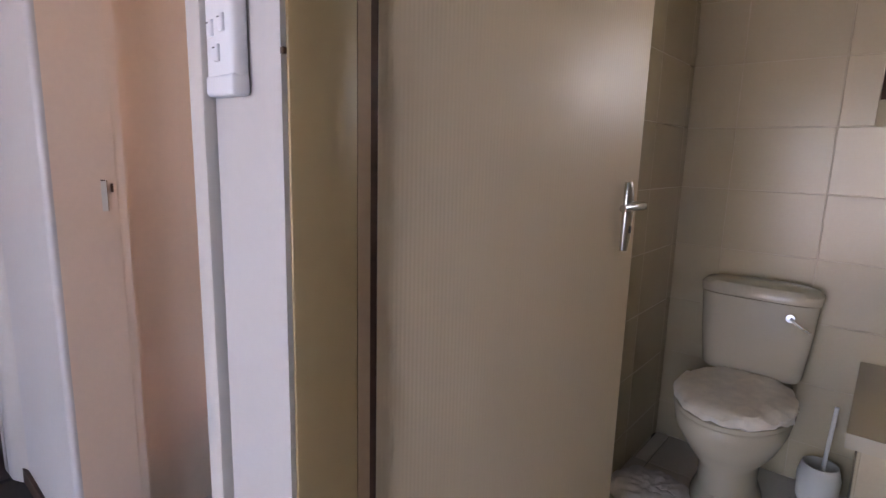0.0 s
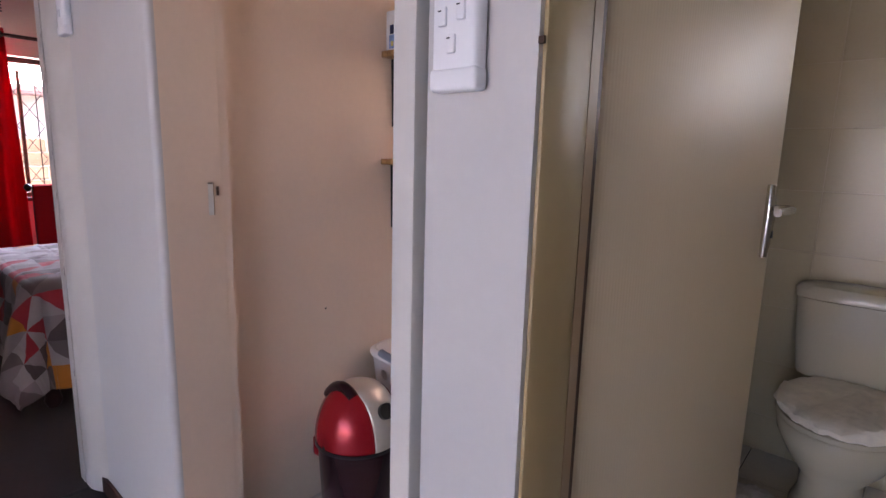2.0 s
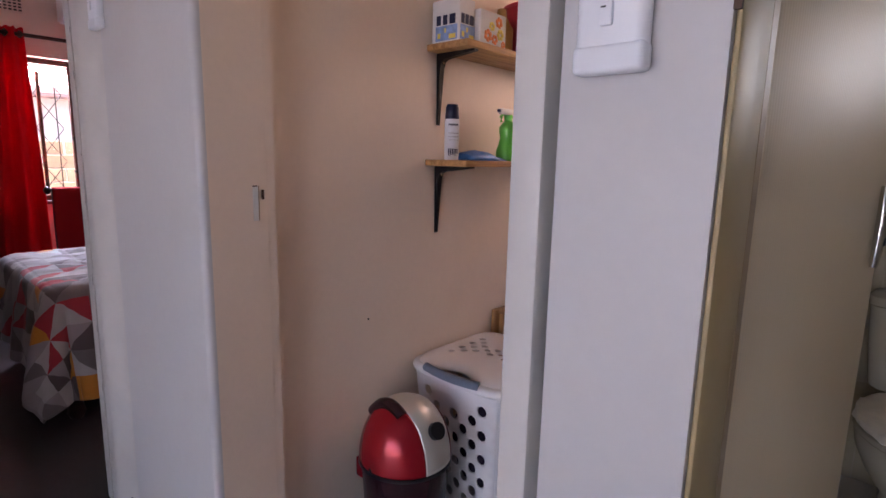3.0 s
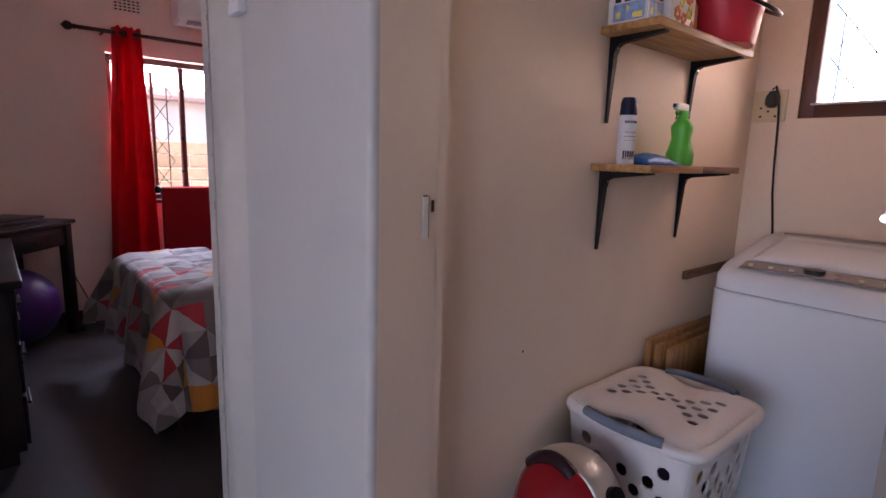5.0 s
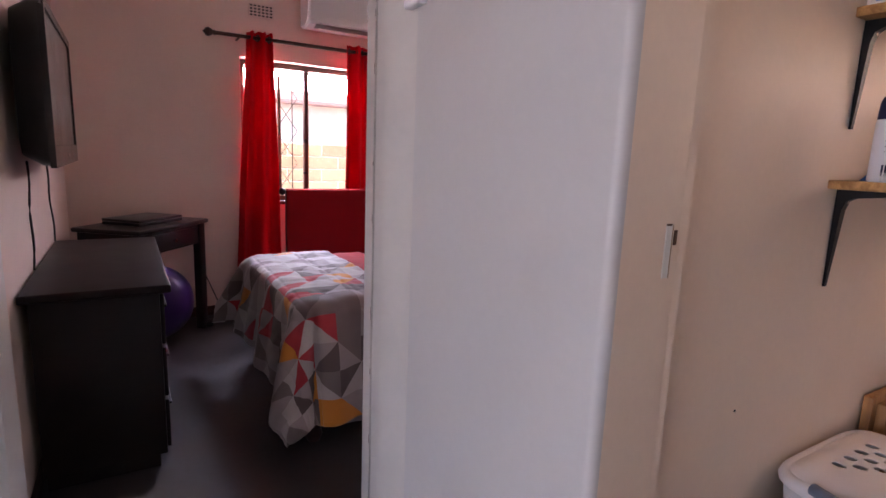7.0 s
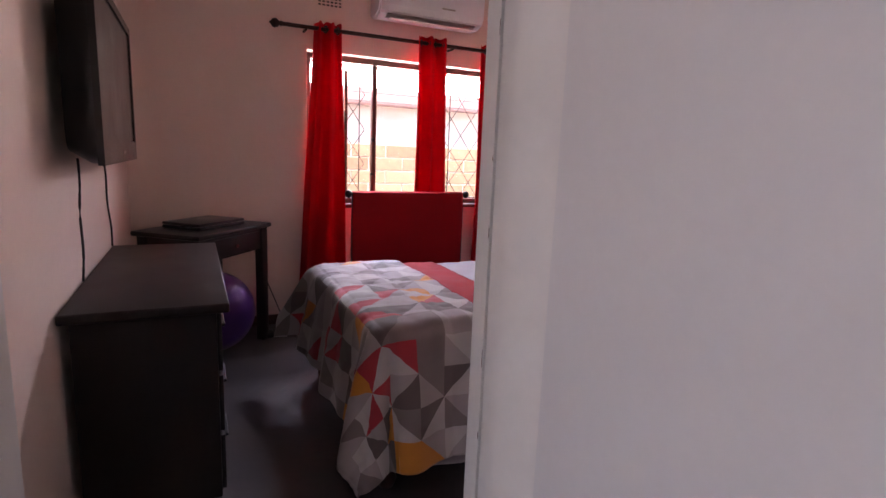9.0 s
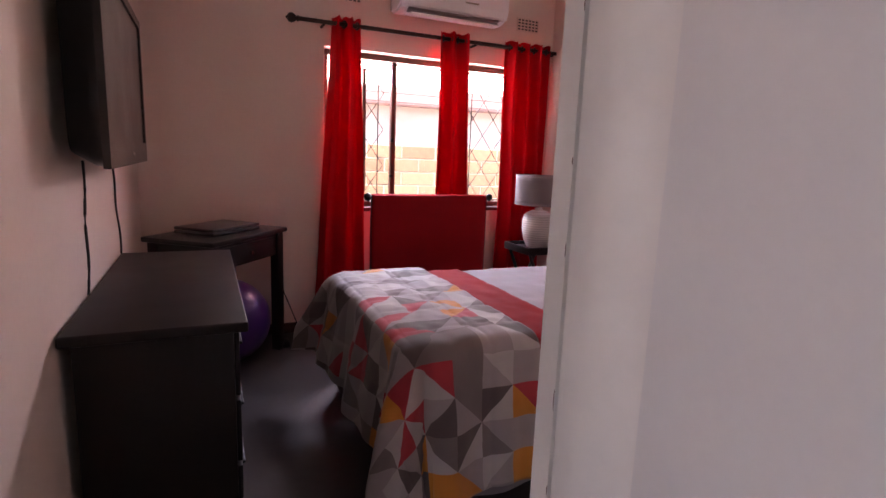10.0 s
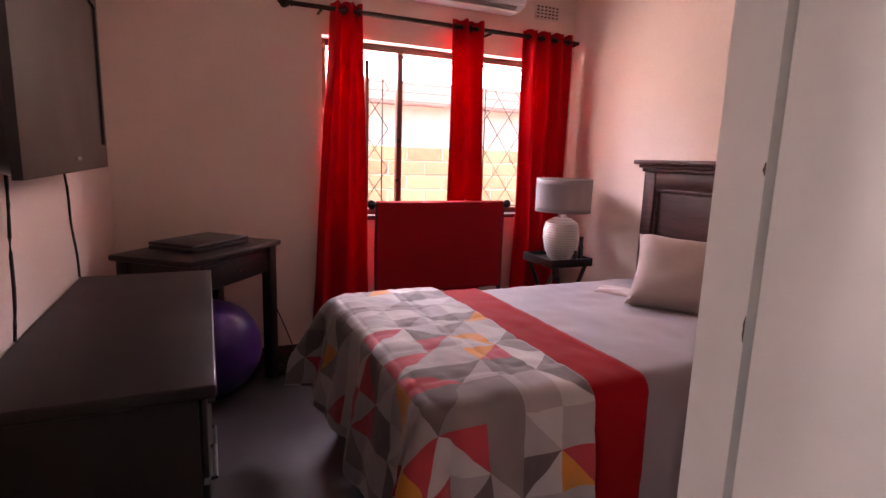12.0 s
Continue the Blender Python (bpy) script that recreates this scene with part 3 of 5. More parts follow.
# ---- windows ----
def casement(name, axis, face, a0, a1, z0, z1, bars, material, label, bar=0.04, depth=0.045):
    """A window set in a wall opening. axis: the wall's normal; face: where the frame stands; bars: mullions as (place, width)."""
    ob = thing(name, (face, (a0 + a1) / 2, z0) if axis == "x" else ((a0 + a1) / 2, face, z0), label, "window", kind="structure")

    def slab(p0, p1, q0, q1, d=depth, off=0.0, bev=0.004):
        if axis == "x":
            return box(face - d / 2 + off, p0, q0, face + d / 2 + off, p1, q1, bev)
        return box(p0, face - d / 2 + off, q0, p1, face + d / 2 + off, q1, bev)

    fr = part("window_frame", slab(a0, a0 + bar, z0, z1), material, ob)
    part("rail", slab(a1 - bar, a1, z0, z1), material, fr)
    part("rail", slab(a0 + bar, a1 - bar, z1 - bar, z1), material, fr)
    part("rail", slab(a0 + bar, a1 - bar, z0, z0 + bar), material, fr)
    edges = [a0 + bar]
    for p, w in bars:
        part("mullion", slab(p - w / 2, p + w / 2, z0 + bar, z1 - bar), material, ob)
        edges += [p - w / 2, p + w / 2]
    edges.append(a1 - bar)
    for p0, p1 in zip(edges[::2], edges[1::2]):
        pane = part("pane", slab(p0 + 0.001, p1 - 0.001, z0 + bar + 0.001, z1 - bar - 0.001, 0.004, 0, 0), M_glass, ob, "clear pane")
        pane.visible_shadow = False
    return ob


def lattice(name, axis, face, a0, a1, z0, z1, step, rise, label, posts=()):
    """Burglar grille of crossing thin rods."""
    ob = thing(name, (face, (a0 + a1) / 2, z0) if axis == "x" else ((a0 + a1) / 2, face, z0), label, "burglar grille", "window grilles")

    def at(p, z, o=0.0):
        return (face + o, p, z) if axis == "x" else (p, face + o, z)

    for p in posts:
        part("post", tube([at(p, z0), at(p, z1)], 0.0040 if axis == "x" else 0.0022, 6), M_wire, ob)
    part("post", tube([at(a0, z1), at(a1, z1)], 0.0045, 6), M_wire, ob)
    part("post", tube([at(a0, z0), at(a1, z0)], 0.0045, 6), M_wire, ob)
    k = rise / step
    for sgn in (1, -1):
        o = 0.004 * sgn
        c = -40
        while c < 41:
            # line p = c*step + sgn*(z - z0)/k, clipped to the rectangle
            pts = []
            for i in range(121):
                z = z0 + (z1 - z0) * i / 120
                p = a0 + c * step + sgn * (z - z0) / k
                if a0 <= p <= a1:
                    pts.append((p, z))
            if len(pts) > 8:
                part("rod", tube([at(*pts[0], o), at(*pts[-1], o)], 0.0030 if axis == "x" else 0.0022, 5), M_wire, ob)
            c += 1
    return ob


casement("window_1", "x", -5.43, W0, W1, WZ0, WZ1, [(1.125, 0.035), (1.64, 0.07)], M_winbrown, "brown painted casement window with bright daylight behind")
single("open_sash", box(-5.49, 0.915, 0.90, -5.465, 0.94, 1.80, 0.004), M_batten, (-5.478, 0.93, 0.90), "slim brown sash stile behind the window pane", "window sash")
lattice("burglar_grille", "x", -5.475, 0.72, 1.07, 0.89, 1.79, 0.175, 0.25, "thin dark diamond burglar grille outside the window", (0.72, 1.03))
lattice("burglar_grille", "x", -5.475, 1.70, 2.11, 0.89, 1.79, 0.175, 0.25, "thin dark diamond burglar grille outside the window", (1.77,))
setting("window_sill_1", boxes((-5.40, W0 - 0.0, WZ0 - 0.02, -5.295, W1, WZ0 + 0.004)), M_skirt, "dark painted window sill", "window sill")
st = thing("casement_stay", (-5.40, 1.125, 1.2), "small black casement stay and peg on the window mullion", "window latch")
part("catch", box(-5.41, 1.10, 1.30, -5.385, 1.122, 1.33, 0.003), M_black, st)
part("arm", box(-5.41, 1.095, 1.055, -5.39, 1.122, 1.075, 0.003), M_black, st)

casement("window_2", "y", 2.468, LX0, LX1, LZ0, LZ1, [], M_winbrown, "small brown timber laundry window with bright frosted daylight", 0.055)
lattice("burglar_grille", "y", 2.56, LX0 + 0.05, LX1 - 0.05, LZ0 + 0.05, LZ1 - 0.03, 0.15, 0.2, "thin diamond burglar grille behind the laundry window", (LX0 + 0.085,))
single("window_ledge", box(LX0 + 0.04, 2.436, LZ0 + 0.050, LX1 - 0.03, 2.450, LZ0 + 0.058, 0.002), M_whiteplastic, (LX0 + 0.3, 2.47, LZ0 + 0.052), "thin white strip along the foot of the laundry window", "window strip")
casement("window_3", "y", 2.60, BX0, BX1, BZ0, BZ1, [(0.2, 0.035)], M_winbrown, "small brown framed bathroom window in a tiled recess", 0.035)
# lounge glazing is unseen, sized only for the light it admits
casement("window_4", "y", -3.1, -1.9, 0.9, 0.03, 1.92, [(-0.97, 0.05), (-0.03, 0.05)], M_winbrown, "unseen brown framed lounge glazing that lets daylight into the hall", 0.05)

# ---- hall fittings ----
def switch_plate(name, x0, x1, z0, z1, rockers, label):
    ob = thing(name, ((x0 + x1) / 2, N, z0), label, "light switch")
    w = x1 - x0
    bm = box(x0, N - 0.026, z0, x1, N - 0.001, z1, 0.009, 3)
    body = part("plate", bm, M_whiteplastic, ob)
    part("lower_cover", box(x0 - 0.001, N - 0.0275, z0 - 0.001, x1 + 0.001, N - 0.002, z0 + 0.027, 0.006, 4), M_whiteplastic, ob, "curved lower cover strip")
    for u, z in rockers:
        x = x0 + u * w
        rk = part("rocker", box(x - 0.0065, N - 0.030, z, x + 0.0065, N - 0.024, z + 0.022, 0.002, 2), M_whiteplastic, ob)
        part("mark", boxes((x - 0.005, N - 0.0306, z + 0.0165, x + 0.0, N - 0.0296, z + 0.018)), M_black, rk, "dark marking")
    return ob


switch_plate("light_switch", -0.752, -0.680, 1.316, 1.456, [(0.28, 1.390), (0.68, 1.394), (0.48, 1.358)], "white three-rocker light switch on the hall pier")
switch_plate("light_switch", -2.335, -2.262, 1.575, 1.70, [(0.5, 1.625)], "white single light switch beside the bedroom doorway")

# ---- laundry ----
def bracket(y, zt, drop, arm):
    ob = thing("shelf_bracket", (-1.772, y, zt - drop), "black iron shelf bracket screwed to the cream wall", "shelf bracket", "shelf brackets")
    bm = bmesh.new()
    w = 0.011
    vs = []
    pts = [(-1.773, zt), (-1.773, zt - drop), (-1.768, zt - drop), (-1.757, zt - 0.05), (-1.75, zt - 0.028), (-1.735, zt - 0.02), (-1.773 + arm, zt - 0.006), (-1.773 + arm, zt)]
    for s in (-w, w):
        vs.append([bm.verts.new((x, y + s * (0.55 if z < zt - 0.1 else 1), z)) for x, z in pts])
    bm.faces.new(vs[0])
    bm.faces.new(vs[1][::-1])
    for k in range(len(pts)):
        bm.faces.new((vs[0][k], vs[0][(k + 1) % len(pts)], vs[1][(k + 1) % len(pts)], vs[1][k]))
    part("arm", bm, M_iron, ob)
    part("screw", tube([(-1.775, y, zt - 0.03), (-1.749, y, zt - 0.03)], 0.005, 8), M_steel, ob)
    return ob


for zt, drop in ((1.583, 0.24), (1.203, 0.24)):
    for y in (1.345, 1.85):
        bracket(y, zt, drop, 0.165)
single("wall_shelf", box(-1.774, 1.285, 1.583, -1.595, 1.905, 1.605, 0.003), M_shelf, (-1.69, 1.6, 1.583), "pine wall shelf on black brackets with cleaning packs", "shelf", "laundry shelves")
low = thing("wall_shelf", (-1.69, 1.585, 1.203), "two-plank wall shelf on black brackets holding spray bottles", "shelf", "laundry shelves")
part("plank", box(-1.774, 1.285, 1.203, -1.585, 1.603, 1.224, 0.003), M_shelf, low, "golden pine plank")
part("plank", box(-1.774, 1.606, 1.203, -1.588, 1.885, 1.2235, 0.003), M_batten, low, "brown stained plank")

can = thing("aerosol_can", (-1.69, 1.328, 1.224), "white aerosol can with a navy cap on the shelf", "spray can")
part("body", lathe([(0.023, 1.224), (0.025, 1.228), (0.025, 1.352), (0.022, 1.364)], -1.69, 1.328, 24), M_canwhite, can)
part("cap", lathe([(0.0225, 1.360), (0.0240, 1.363), (0.022, 1.398), (0.018, 1.409), (0.012, 1.404)], -1.69, 1.328, 24), M_navy, can, "navy spray cap")
for z0, z1, m in ((1.226, 1.245, M_boxwhite), (1.238, 1.262, M_navy), (1.338, 1.345, M_navy), (1.30, 1.303, M_panelgrey), (1.312, 1.315, M_panelgrey), (1.29, 1.292, M_panelgrey)):
    bm = bmesh.new()
    n = 6 if z1 - z0 > 0.01 else 10
    for k in range(n):
        a0, a1 = -1.3 + 1.5 * k / n, -1.3 + 1.5 * (k + 0.6) / n
        q = [(-1.69 + 0.0256 * math.cos(a), 1.328 + 0.0256 * math.sin(a)) for a in (a0, a1)]
        bm.faces.new([bm.verts.new((*q[0], z0)), bm.verts.new((*q[1], z0)), bm.verts.new((*q[1], z1)), bm.verts.new((*q[0], z1))])
    part("print", bm, m, can, "small unreadable print", 0.0008)

sb = thing("spray_bottle", (-1.69, 1.655, 1.224), "green trigger spray bottle with a clear head", "spray bottle")
part("body", lathe([(0.036, 1.224), (0.042, 1.23), (0.043, 1.262), (0.034, 1.29), (0.029, 1.312), (0.033, 1.335), (0.034, 1.35), (0.024, 1.366), (0.015, 1.374), (0.015, 1.388)], -1.69, 1.655, 28), M_green, sb)
hd = part("spray_head", box(-1.70, 1.598, 1.397, -1.68, 1.672, 1.420, 0.006), M_offwhite, sb, "pale spray head")
part("collar", lathe([(0.016, 1.384), (0.017, 1.387), (0.017, 1.397)], -1.69, 1.655, 20), M_green, sb)
part("trigger", tube([(-1.689, 1.622, 1.402), (-1.689, 1.606, 1.388), (-1.689, 1.61, 1.37)], 0.006, 8), M_green, hd, "green trigger")
part("nozzle", box(-1.695, 1.587, 1.405, -1.684, 1.600, 1.416, 0.002), M_navy, hd, "dark nozzle")

def pouch(u, v):
    x, y = -1.70 + 0.1 * (u - 0.5), 1.385 + 0.215 * v
    h = 0.034 * (max(0, 1 - (2 * u - 1) ** 2) ** 0.5) * (0.35 + 0.65 * math.sin(math.pi * min(1, v * 1.15 + 0.05)) ** 0.6 if 0 < v < 1 else 0.1)
    return (x, y, 1.2245 + h + 0.004 * noise.noise((x * 60, y * 60, 0)) * (h > 0.005))


single("cleaning_packet", sheet(10, 20, pouch), M_bluepack, (-1.70, 1.49, 1.224), "crumpled blue plastic packet lying on the shelf", "packet", solid=0.002)

def carton(y0, y1, x0, x1, zt, label, printed):
    ob = thing("cleaning_carton", ((x0 + x1) / 2, (y0 + y1) / 2, 1.605), label, "carton", "packs on the upper shelf")
    part("body", box(x0, y0, 1.605, x1, y1, zt, 0.006, 2), M_boxwhite, ob)
    for m, p0, p1, q0, q1 in printed:
        lift = 0.0008 if m in (M_lightblue,) else 0.0016
        part("print", box(x1, y0 + p0 * (y1 - y0), 1.605 + q0, x1 + lift, y0 + p1 * (y1 - y0), 1.605 + q1), m, ob, "printed panel")
        bm = box(x0 + 0.1 * (x1 - x0) + 0.9 * (x1 - x0) * p0, y0 - lift, 1.605 + q0, x0 + 0.1 * (x1 - x0) + 0.9 * (x1 - x0) * p1 - 0.004, y0, 1.605 + q1)
        part("print", bm, m, ob, "printed panel")
    return ob


carton(1.295, 1.375, -1.762, -1.64, 1.74, "white washing powder carton with blue and yellow print",
       [(M_lightblue, 0.06, 0.96, 0.006, 0.052), (M_yellow, 0.15, 0.3, 0.014, 0.03), (M_yellow, 0.42, 0.52, 0.03, 0.044), (M_navy, 0.1, 0.3, 0.055, 0.085), (M_navy, 0.36, 0.56, 0.055, 0.085), (M_navy, 0.62, 0.88, 0.055, 0.085), (M_yellow, 0.6, 0.9, 0.01, 0.024)])
carton(1.385, 1.53, -1.74, -1.625, 1.72, "white fabric softener pack with orange flower print",
       [])
pack = bpy.data.objects["cleaning_carton.001"]
for fy, fz, fr, m in ((1.425, 1.640, 0.022, M_orange), (1.462, 1.632, 0.018, M_orange), (1.494, 1.652, 0.020, M_yellow), (1.446, 1.672, 0.016, M_yellow), (1.485, 1.690, 0.020, M_orange), (1.512, 1.622, 0.013, M_orange)):
    bm = bmesh.new()
    for q in range(6):
        a = 2 * math.pi * q / 6 + fy * 40
        cy, cz = fy + 0.6 * fr * math.cos(a), fz + 0.6 * fr * math.sin(a)
        bm.faces.new([bm.verts.new((-1.6242 + 0.0002 * q, cy + 0.48 * fr * math.cos(b) * (1 if k % 2 else 0.8), cz + 0.36 * fr * math.sin(b))) for k, b in enumerate(2 * math.pi * j / 8 for j in range(8))])
    part("print", bm, m, pack, "orange flower print", 0.0006)
single("squat_bottle", lathe([(0.04, 1.605), (0.044, 1.612), (0.044, 1.70), (0.02, 1.74), (0.016, 1.77)], -1.70, 1.60, 24), M_bottle, (-1.70, 1.6, 1.605), "amber plastic bottle behind the bucket", "bottle")
bk = thing("bucket", (-1.655, 1.775, 1.605), "pink-red plastic bucket with a black handle on the shelf", "bucket")
part("body", lathe([(0.098, 1.605), (0.102, 1.61), (0.128, 1.79), (0.136, 1.792), (0.136, 1.80), (0.124, 1.80), (0.099, 1.615)], -1.655, 1.775, 40), M_pink, bk)
arc = [(-1.5 + math.pi * k / 24, math.sin(math.pi * k / 24)) for k in range(25)]
part("handle", tube([(-1.655 + (0.140 + 0.022 * d) * math.cos(a), 1.775 + (0.140 + 0.022 * d) * math.sin(a), 1.785 - 0.098 * d) for a, d in arc], 0.006, 8), M_black, bk, "black bail handle")

sk2 = thing("wall_socket", (-1.708, 2.44, 1.41), "cream double wall socket above the washing machine", "wall socket")
part("plate", box(-1.772, 2.424, 1.414, -1.645, 2.4395, 1.54, 0.004), M_cream, sk2)
for dx, dz in ((-0.028, 0.026), (0.028, 0.026), (-0.028, 0.06), (0.0, 0.046), (0.028, 0.09)):
    part("hole", tube([(-1.708 + dx, 2.4245, 1.41 + dz), (-1.708 + dx, 2.4228, 1.41 + dz)], 0.005, 10), M_black, sk2, "dark socket hole")
pl = thing("power_cable", (-1.69, 2.40, 0.9), "black plug with its cable hanging behind the washer", "power cable")
part("plug", lathe([(0.012, 1.468), (0.026, 1.48), (0.026, 1.51), (0.012, 1.535)], -1.69, 2.402, 16), M_black, pl)
part("cord", tube([(-1.692, 2.40, 1.54), (-1.68, 2.395, 1.552), (-1.668, 2.405, 1.51), (-1.662, 2.415, 1.40), (-1.66, 2.425, 1.25), (-1.652, 2.425, 1.12), (-1.635, 2.42, 1.0), (-1.622, 2.41, 0.90)], 0.0045, 8), M_cable, pl)
single("wall_batten", box(-1.774, 1.95, 0.79, -1.755, 2.435, 0.822, 0.003), M_batten, (-1.765, 2.2, 0.79), "short brown wooden batten nailed to the wall", "batten")

# washing machine
wm = thing("washing_machine", (-1.37, 2.13, 0), "white top-loading washing machine with a grey control panel", "washing machine")
part("plinth", box(-1.615, 1.90, 0.0, -1.075, 2.40, 0.055, 0.01), M_black, wm, "dark plinth")
bm = loft([(0.05, -1.345, 2.135, 0.285, 0.275), (0.06, -1.345, 2.135, 0.292, 0.282), (0.795, -1.345, 2.135, 0.292, 0.282), (0.80, -1.345, 2.135, 0.288, 0.278)], 64, 9)
part("cabinet", bm, M_washer, wm)
bm = loft([(0.803, -1.345, 2.135, 0.291, 0.281), (0.84, -1.345, 2.137, 0.291, 0.278), (0.858, -1.345, 2.14, 0.283, 0.268), (0.868, -1.345, 2.145, 0.26, 0.245)], 64, 8)
for v in bm.verts:
    if v.co.z > 0.83:
        v.co.z += 0.10 * (v.co.y - 1.87) / 0.5
top = part("top_cover", bm, M_washer, wm)


def on_top(x, y, h=0.0):
    return (x, y, 0.862 + 0.10 * (y - 1.87) / 0.5 + h)


part("control_panel", sheet(20, 4, lambda u, v: on_top(-1.56 + 0.43 * u, 1.905 + 0.075 * v, 0.012 + 0.006 * math.sin(math.pi * u))), M_panelgrey, wm, "grey control panel film", 0.002)
part("dial", tube([on_top(-1.345, 1.942, 0.015), on_top(-1.345, 1.942, 0.03)], 0.03, 24), M_black, wm, "dark round dial")
for k in range(7):
    if k != 3:
        part("button", tube([on_top(-1.53 + 0.062 * k, 1.93, 0.012), on_top(-1.53 + 0.062 * k, 1.93, 0.022)], 0.008, 10), M_offwhite, wm)
part("lid", sheet(16, 10, lambda u, v: on_top(-1.555 + 0.42 * u, 2.0 + 0.33 * v, 0.014 + 0.016 * math.sin(math.pi * u) ** 0.5 * math.sin(math.pi * min(1, v * 1.3)) ** 0.5 if 0 < u < 1 and 0 < v < 1 else 0.012)), M_washer, wm, "", 0.004)
part("lid_gap", tube([on_top(-1.56, 2.34, 0.012), on_top(-1.13, 2.34, 0.012)], 0.007, 6), M_panelgrey, wm, "grey gap behind the lid")

# laundry basket
def taper(u, v, side):
    t = 0.80 + 0.20 * v
    cx, cy, hx2, hy2, z = -1.547, 1.425, 0.182 * t, 0.212 * t, 0.005 + 0.49 * v
    p = 2 * u - 1
    return {"s": (cx + hx2 * p, cy - hy2 - 0.012 * (1 - p * p), z), "n": (cx - hx2 * p, cy + hy2 + 0.012 * (1 - p * p), z),
            "e": (cx + hx2 + 0.012 * (1 - p * p), cy + hy2 * p, z), "w": (cx - hx2 - 0.012 * (1 - p * p), cy - hy2 * p, z)}[side]


bs = thing("laundry_basket", (-1.545, 1.435, 0), "white lidded plastic laundry basket with round holes", "laundry basket")
for s, nu in (("s", 9), ("e", 11), ("n", 9), ("w", 11)):
    part("side_panel", pierced(nu, 11, lambda u, v, s=s: taper(u, v, s), lambda i, j, nu=nu: 0 < i < nu - 1 and 0 < j < 10 and (i + j) % 2 == 0 and not (j > 8 and abs(i - nu // 2) < 2), 0.46), M_basket, bs, "", 0.005)
part("base", box(-1.69, 1.258, 0.0, -1.40, 1.612, 0.012, 0.004), M_basket, bs)


def lid_at(u, v):
    """Rounded, slightly domed lid, waisted at its two ends to clear the grips."""
    p, q = 2 * u - 1, 2 * v - 1
    m = max(abs(p), abs(q))
    k = m / (abs(p) ** 7 + abs(q) ** 7) ** (1 / 7) if m else 1
    waist = 0.050 * math.cos(min(1, abs(p) / 0.62) * math.pi / 2) ** 2
    return (-1.545 + 0.203 * p * k, 1.425 + (0.229 - waist) * q * k,
            0.530 + 0.008 * (1 - m * m) - 0.014 * max(0, (m - 0.80) / 0.20) ** 2)


lid = part("lid", pierced(13, 15, lid_at, lambda i, j: 2 <= i <= 10 and (i + j) % 2 == 0
                          and abs(j - 7) < 1.3 + 0.75 * max(0, abs(i - 6) - 1), 0.47), M_basket, bs, "", 0.005)
loop = []
for k in range(97):
    a = 2 * math.pi * k / 96
    c, d = math.cos(a), math.sin(a)
    n = (abs(c) ** 7 + abs(d) ** 7) ** (1 / 7)
    loop.append((-1.545 + 0.203 * c / n, 1.425 + 0.229 * d / n, 0.507))
part("rim", tube(loop, 0.017, 10), M_basket, bs)
for s in (-1, 1):
    g = [(-1.545 + 0.115 * k / 8, 1.425 + s * (0.255 - 0.022 * (k / 8) ** 2), 0.521 + 0.004 * (1 - (k / 8) ** 2)) for k in range(-8, 9)]
    part("grip", tube(g, 0.015, 10), M_basketgrey, bs, "blue-grey rubber grip")
bm = bmesh.new()
bmesh.ops.create_icosphere(bm, subdivisions=4, radius=1)
for v in bm.verts:
    d = 1 + 0.12 * noise.noise(v.co * 3)
    v.co = Vector((-1.545 + 0.128 * v.co.x * d, 1.435 + 0.165 * v.co.y * d, 0.235 + 0.215 * v.co.z * min(d, 1.02)))
single("heaped_garment", bm, M_clothes, (-1.545, 1.435, 0.013), "dark purple clothes heaped inside the basket", "clothes")
bm = bmesh.new()
bmesh.ops.create_icosphere(bm, subdivisions=3, radius=1)
for v in bm.verts:
    d = 1 + 0.25 * noise.noise(v.co * 4)
    v.co = Vector((-1.44 + 0.035 * v.co.x * d, 1.39 + 0.09 * v.co.y * d, 0.34 + 0.05 * v.co.z * d))
single("yellow_garment", bm, M_yellowcloth, (-1.44, 1.39, 0.29), "yellow garment among the clothes in the basket", "clothes")

# stacked boards leaning on the wall
for k, (x, y0, zt) in enumerate(((-1.755, 1.70, 0.600), (-1.725, 1.715, 0.585), (-1.690, 1.735, 0.575))):
    single("wooden_board", box(x - 0.013, y0, 0.0, x + 0.012, y0 + 0.62, zt, 0.003), M_plank, (x, y0 + 0.3, 0), "varnished wooden board standing on edge behind the basket", "board", "stacked boards")

# pedal bin
BXc, BYc = -1.58, 1.018
bn = thing("pedal_bin", (BXc, BYc, 0), "red and silver domed bin with a dark red body", "bin")
part("body", lathe([(0.118, 0.012), (0.122, 0.02), (0.137, 0.285), (0.137, 0.292)], BXc, BYc, 48), M_bindark, bn)
part("foot_ring", lathe([(0.124, 0.0), (0.127, 0.003), (0.125, 0.014)], BXc, BYc, 40), M_black, bn)
part("rim", lathe([(0.140, 0.290), (0.147, 0.293), (0.147, 0.304), (0.141, 0.307)], BXc, BYc, 48), M_black, bn)


def dome(q0, q1, n):
    """The part of the dome between two upright planes."""
    def at(u, v):
        q = q0 + (q1 - q0) * v
        x = math.sqrt(max(0, 0.144 ** 2 - q * q)) * math.cos(math.pi * u)
        th = math.acos(min(1, (math.hypot(x, q) / 0.144) ** (1 / 0.82)))
        return (BXc + x, BYc + q, 0.306 + 0.185 * math.sin(th))
    return sheet(56, n, at)


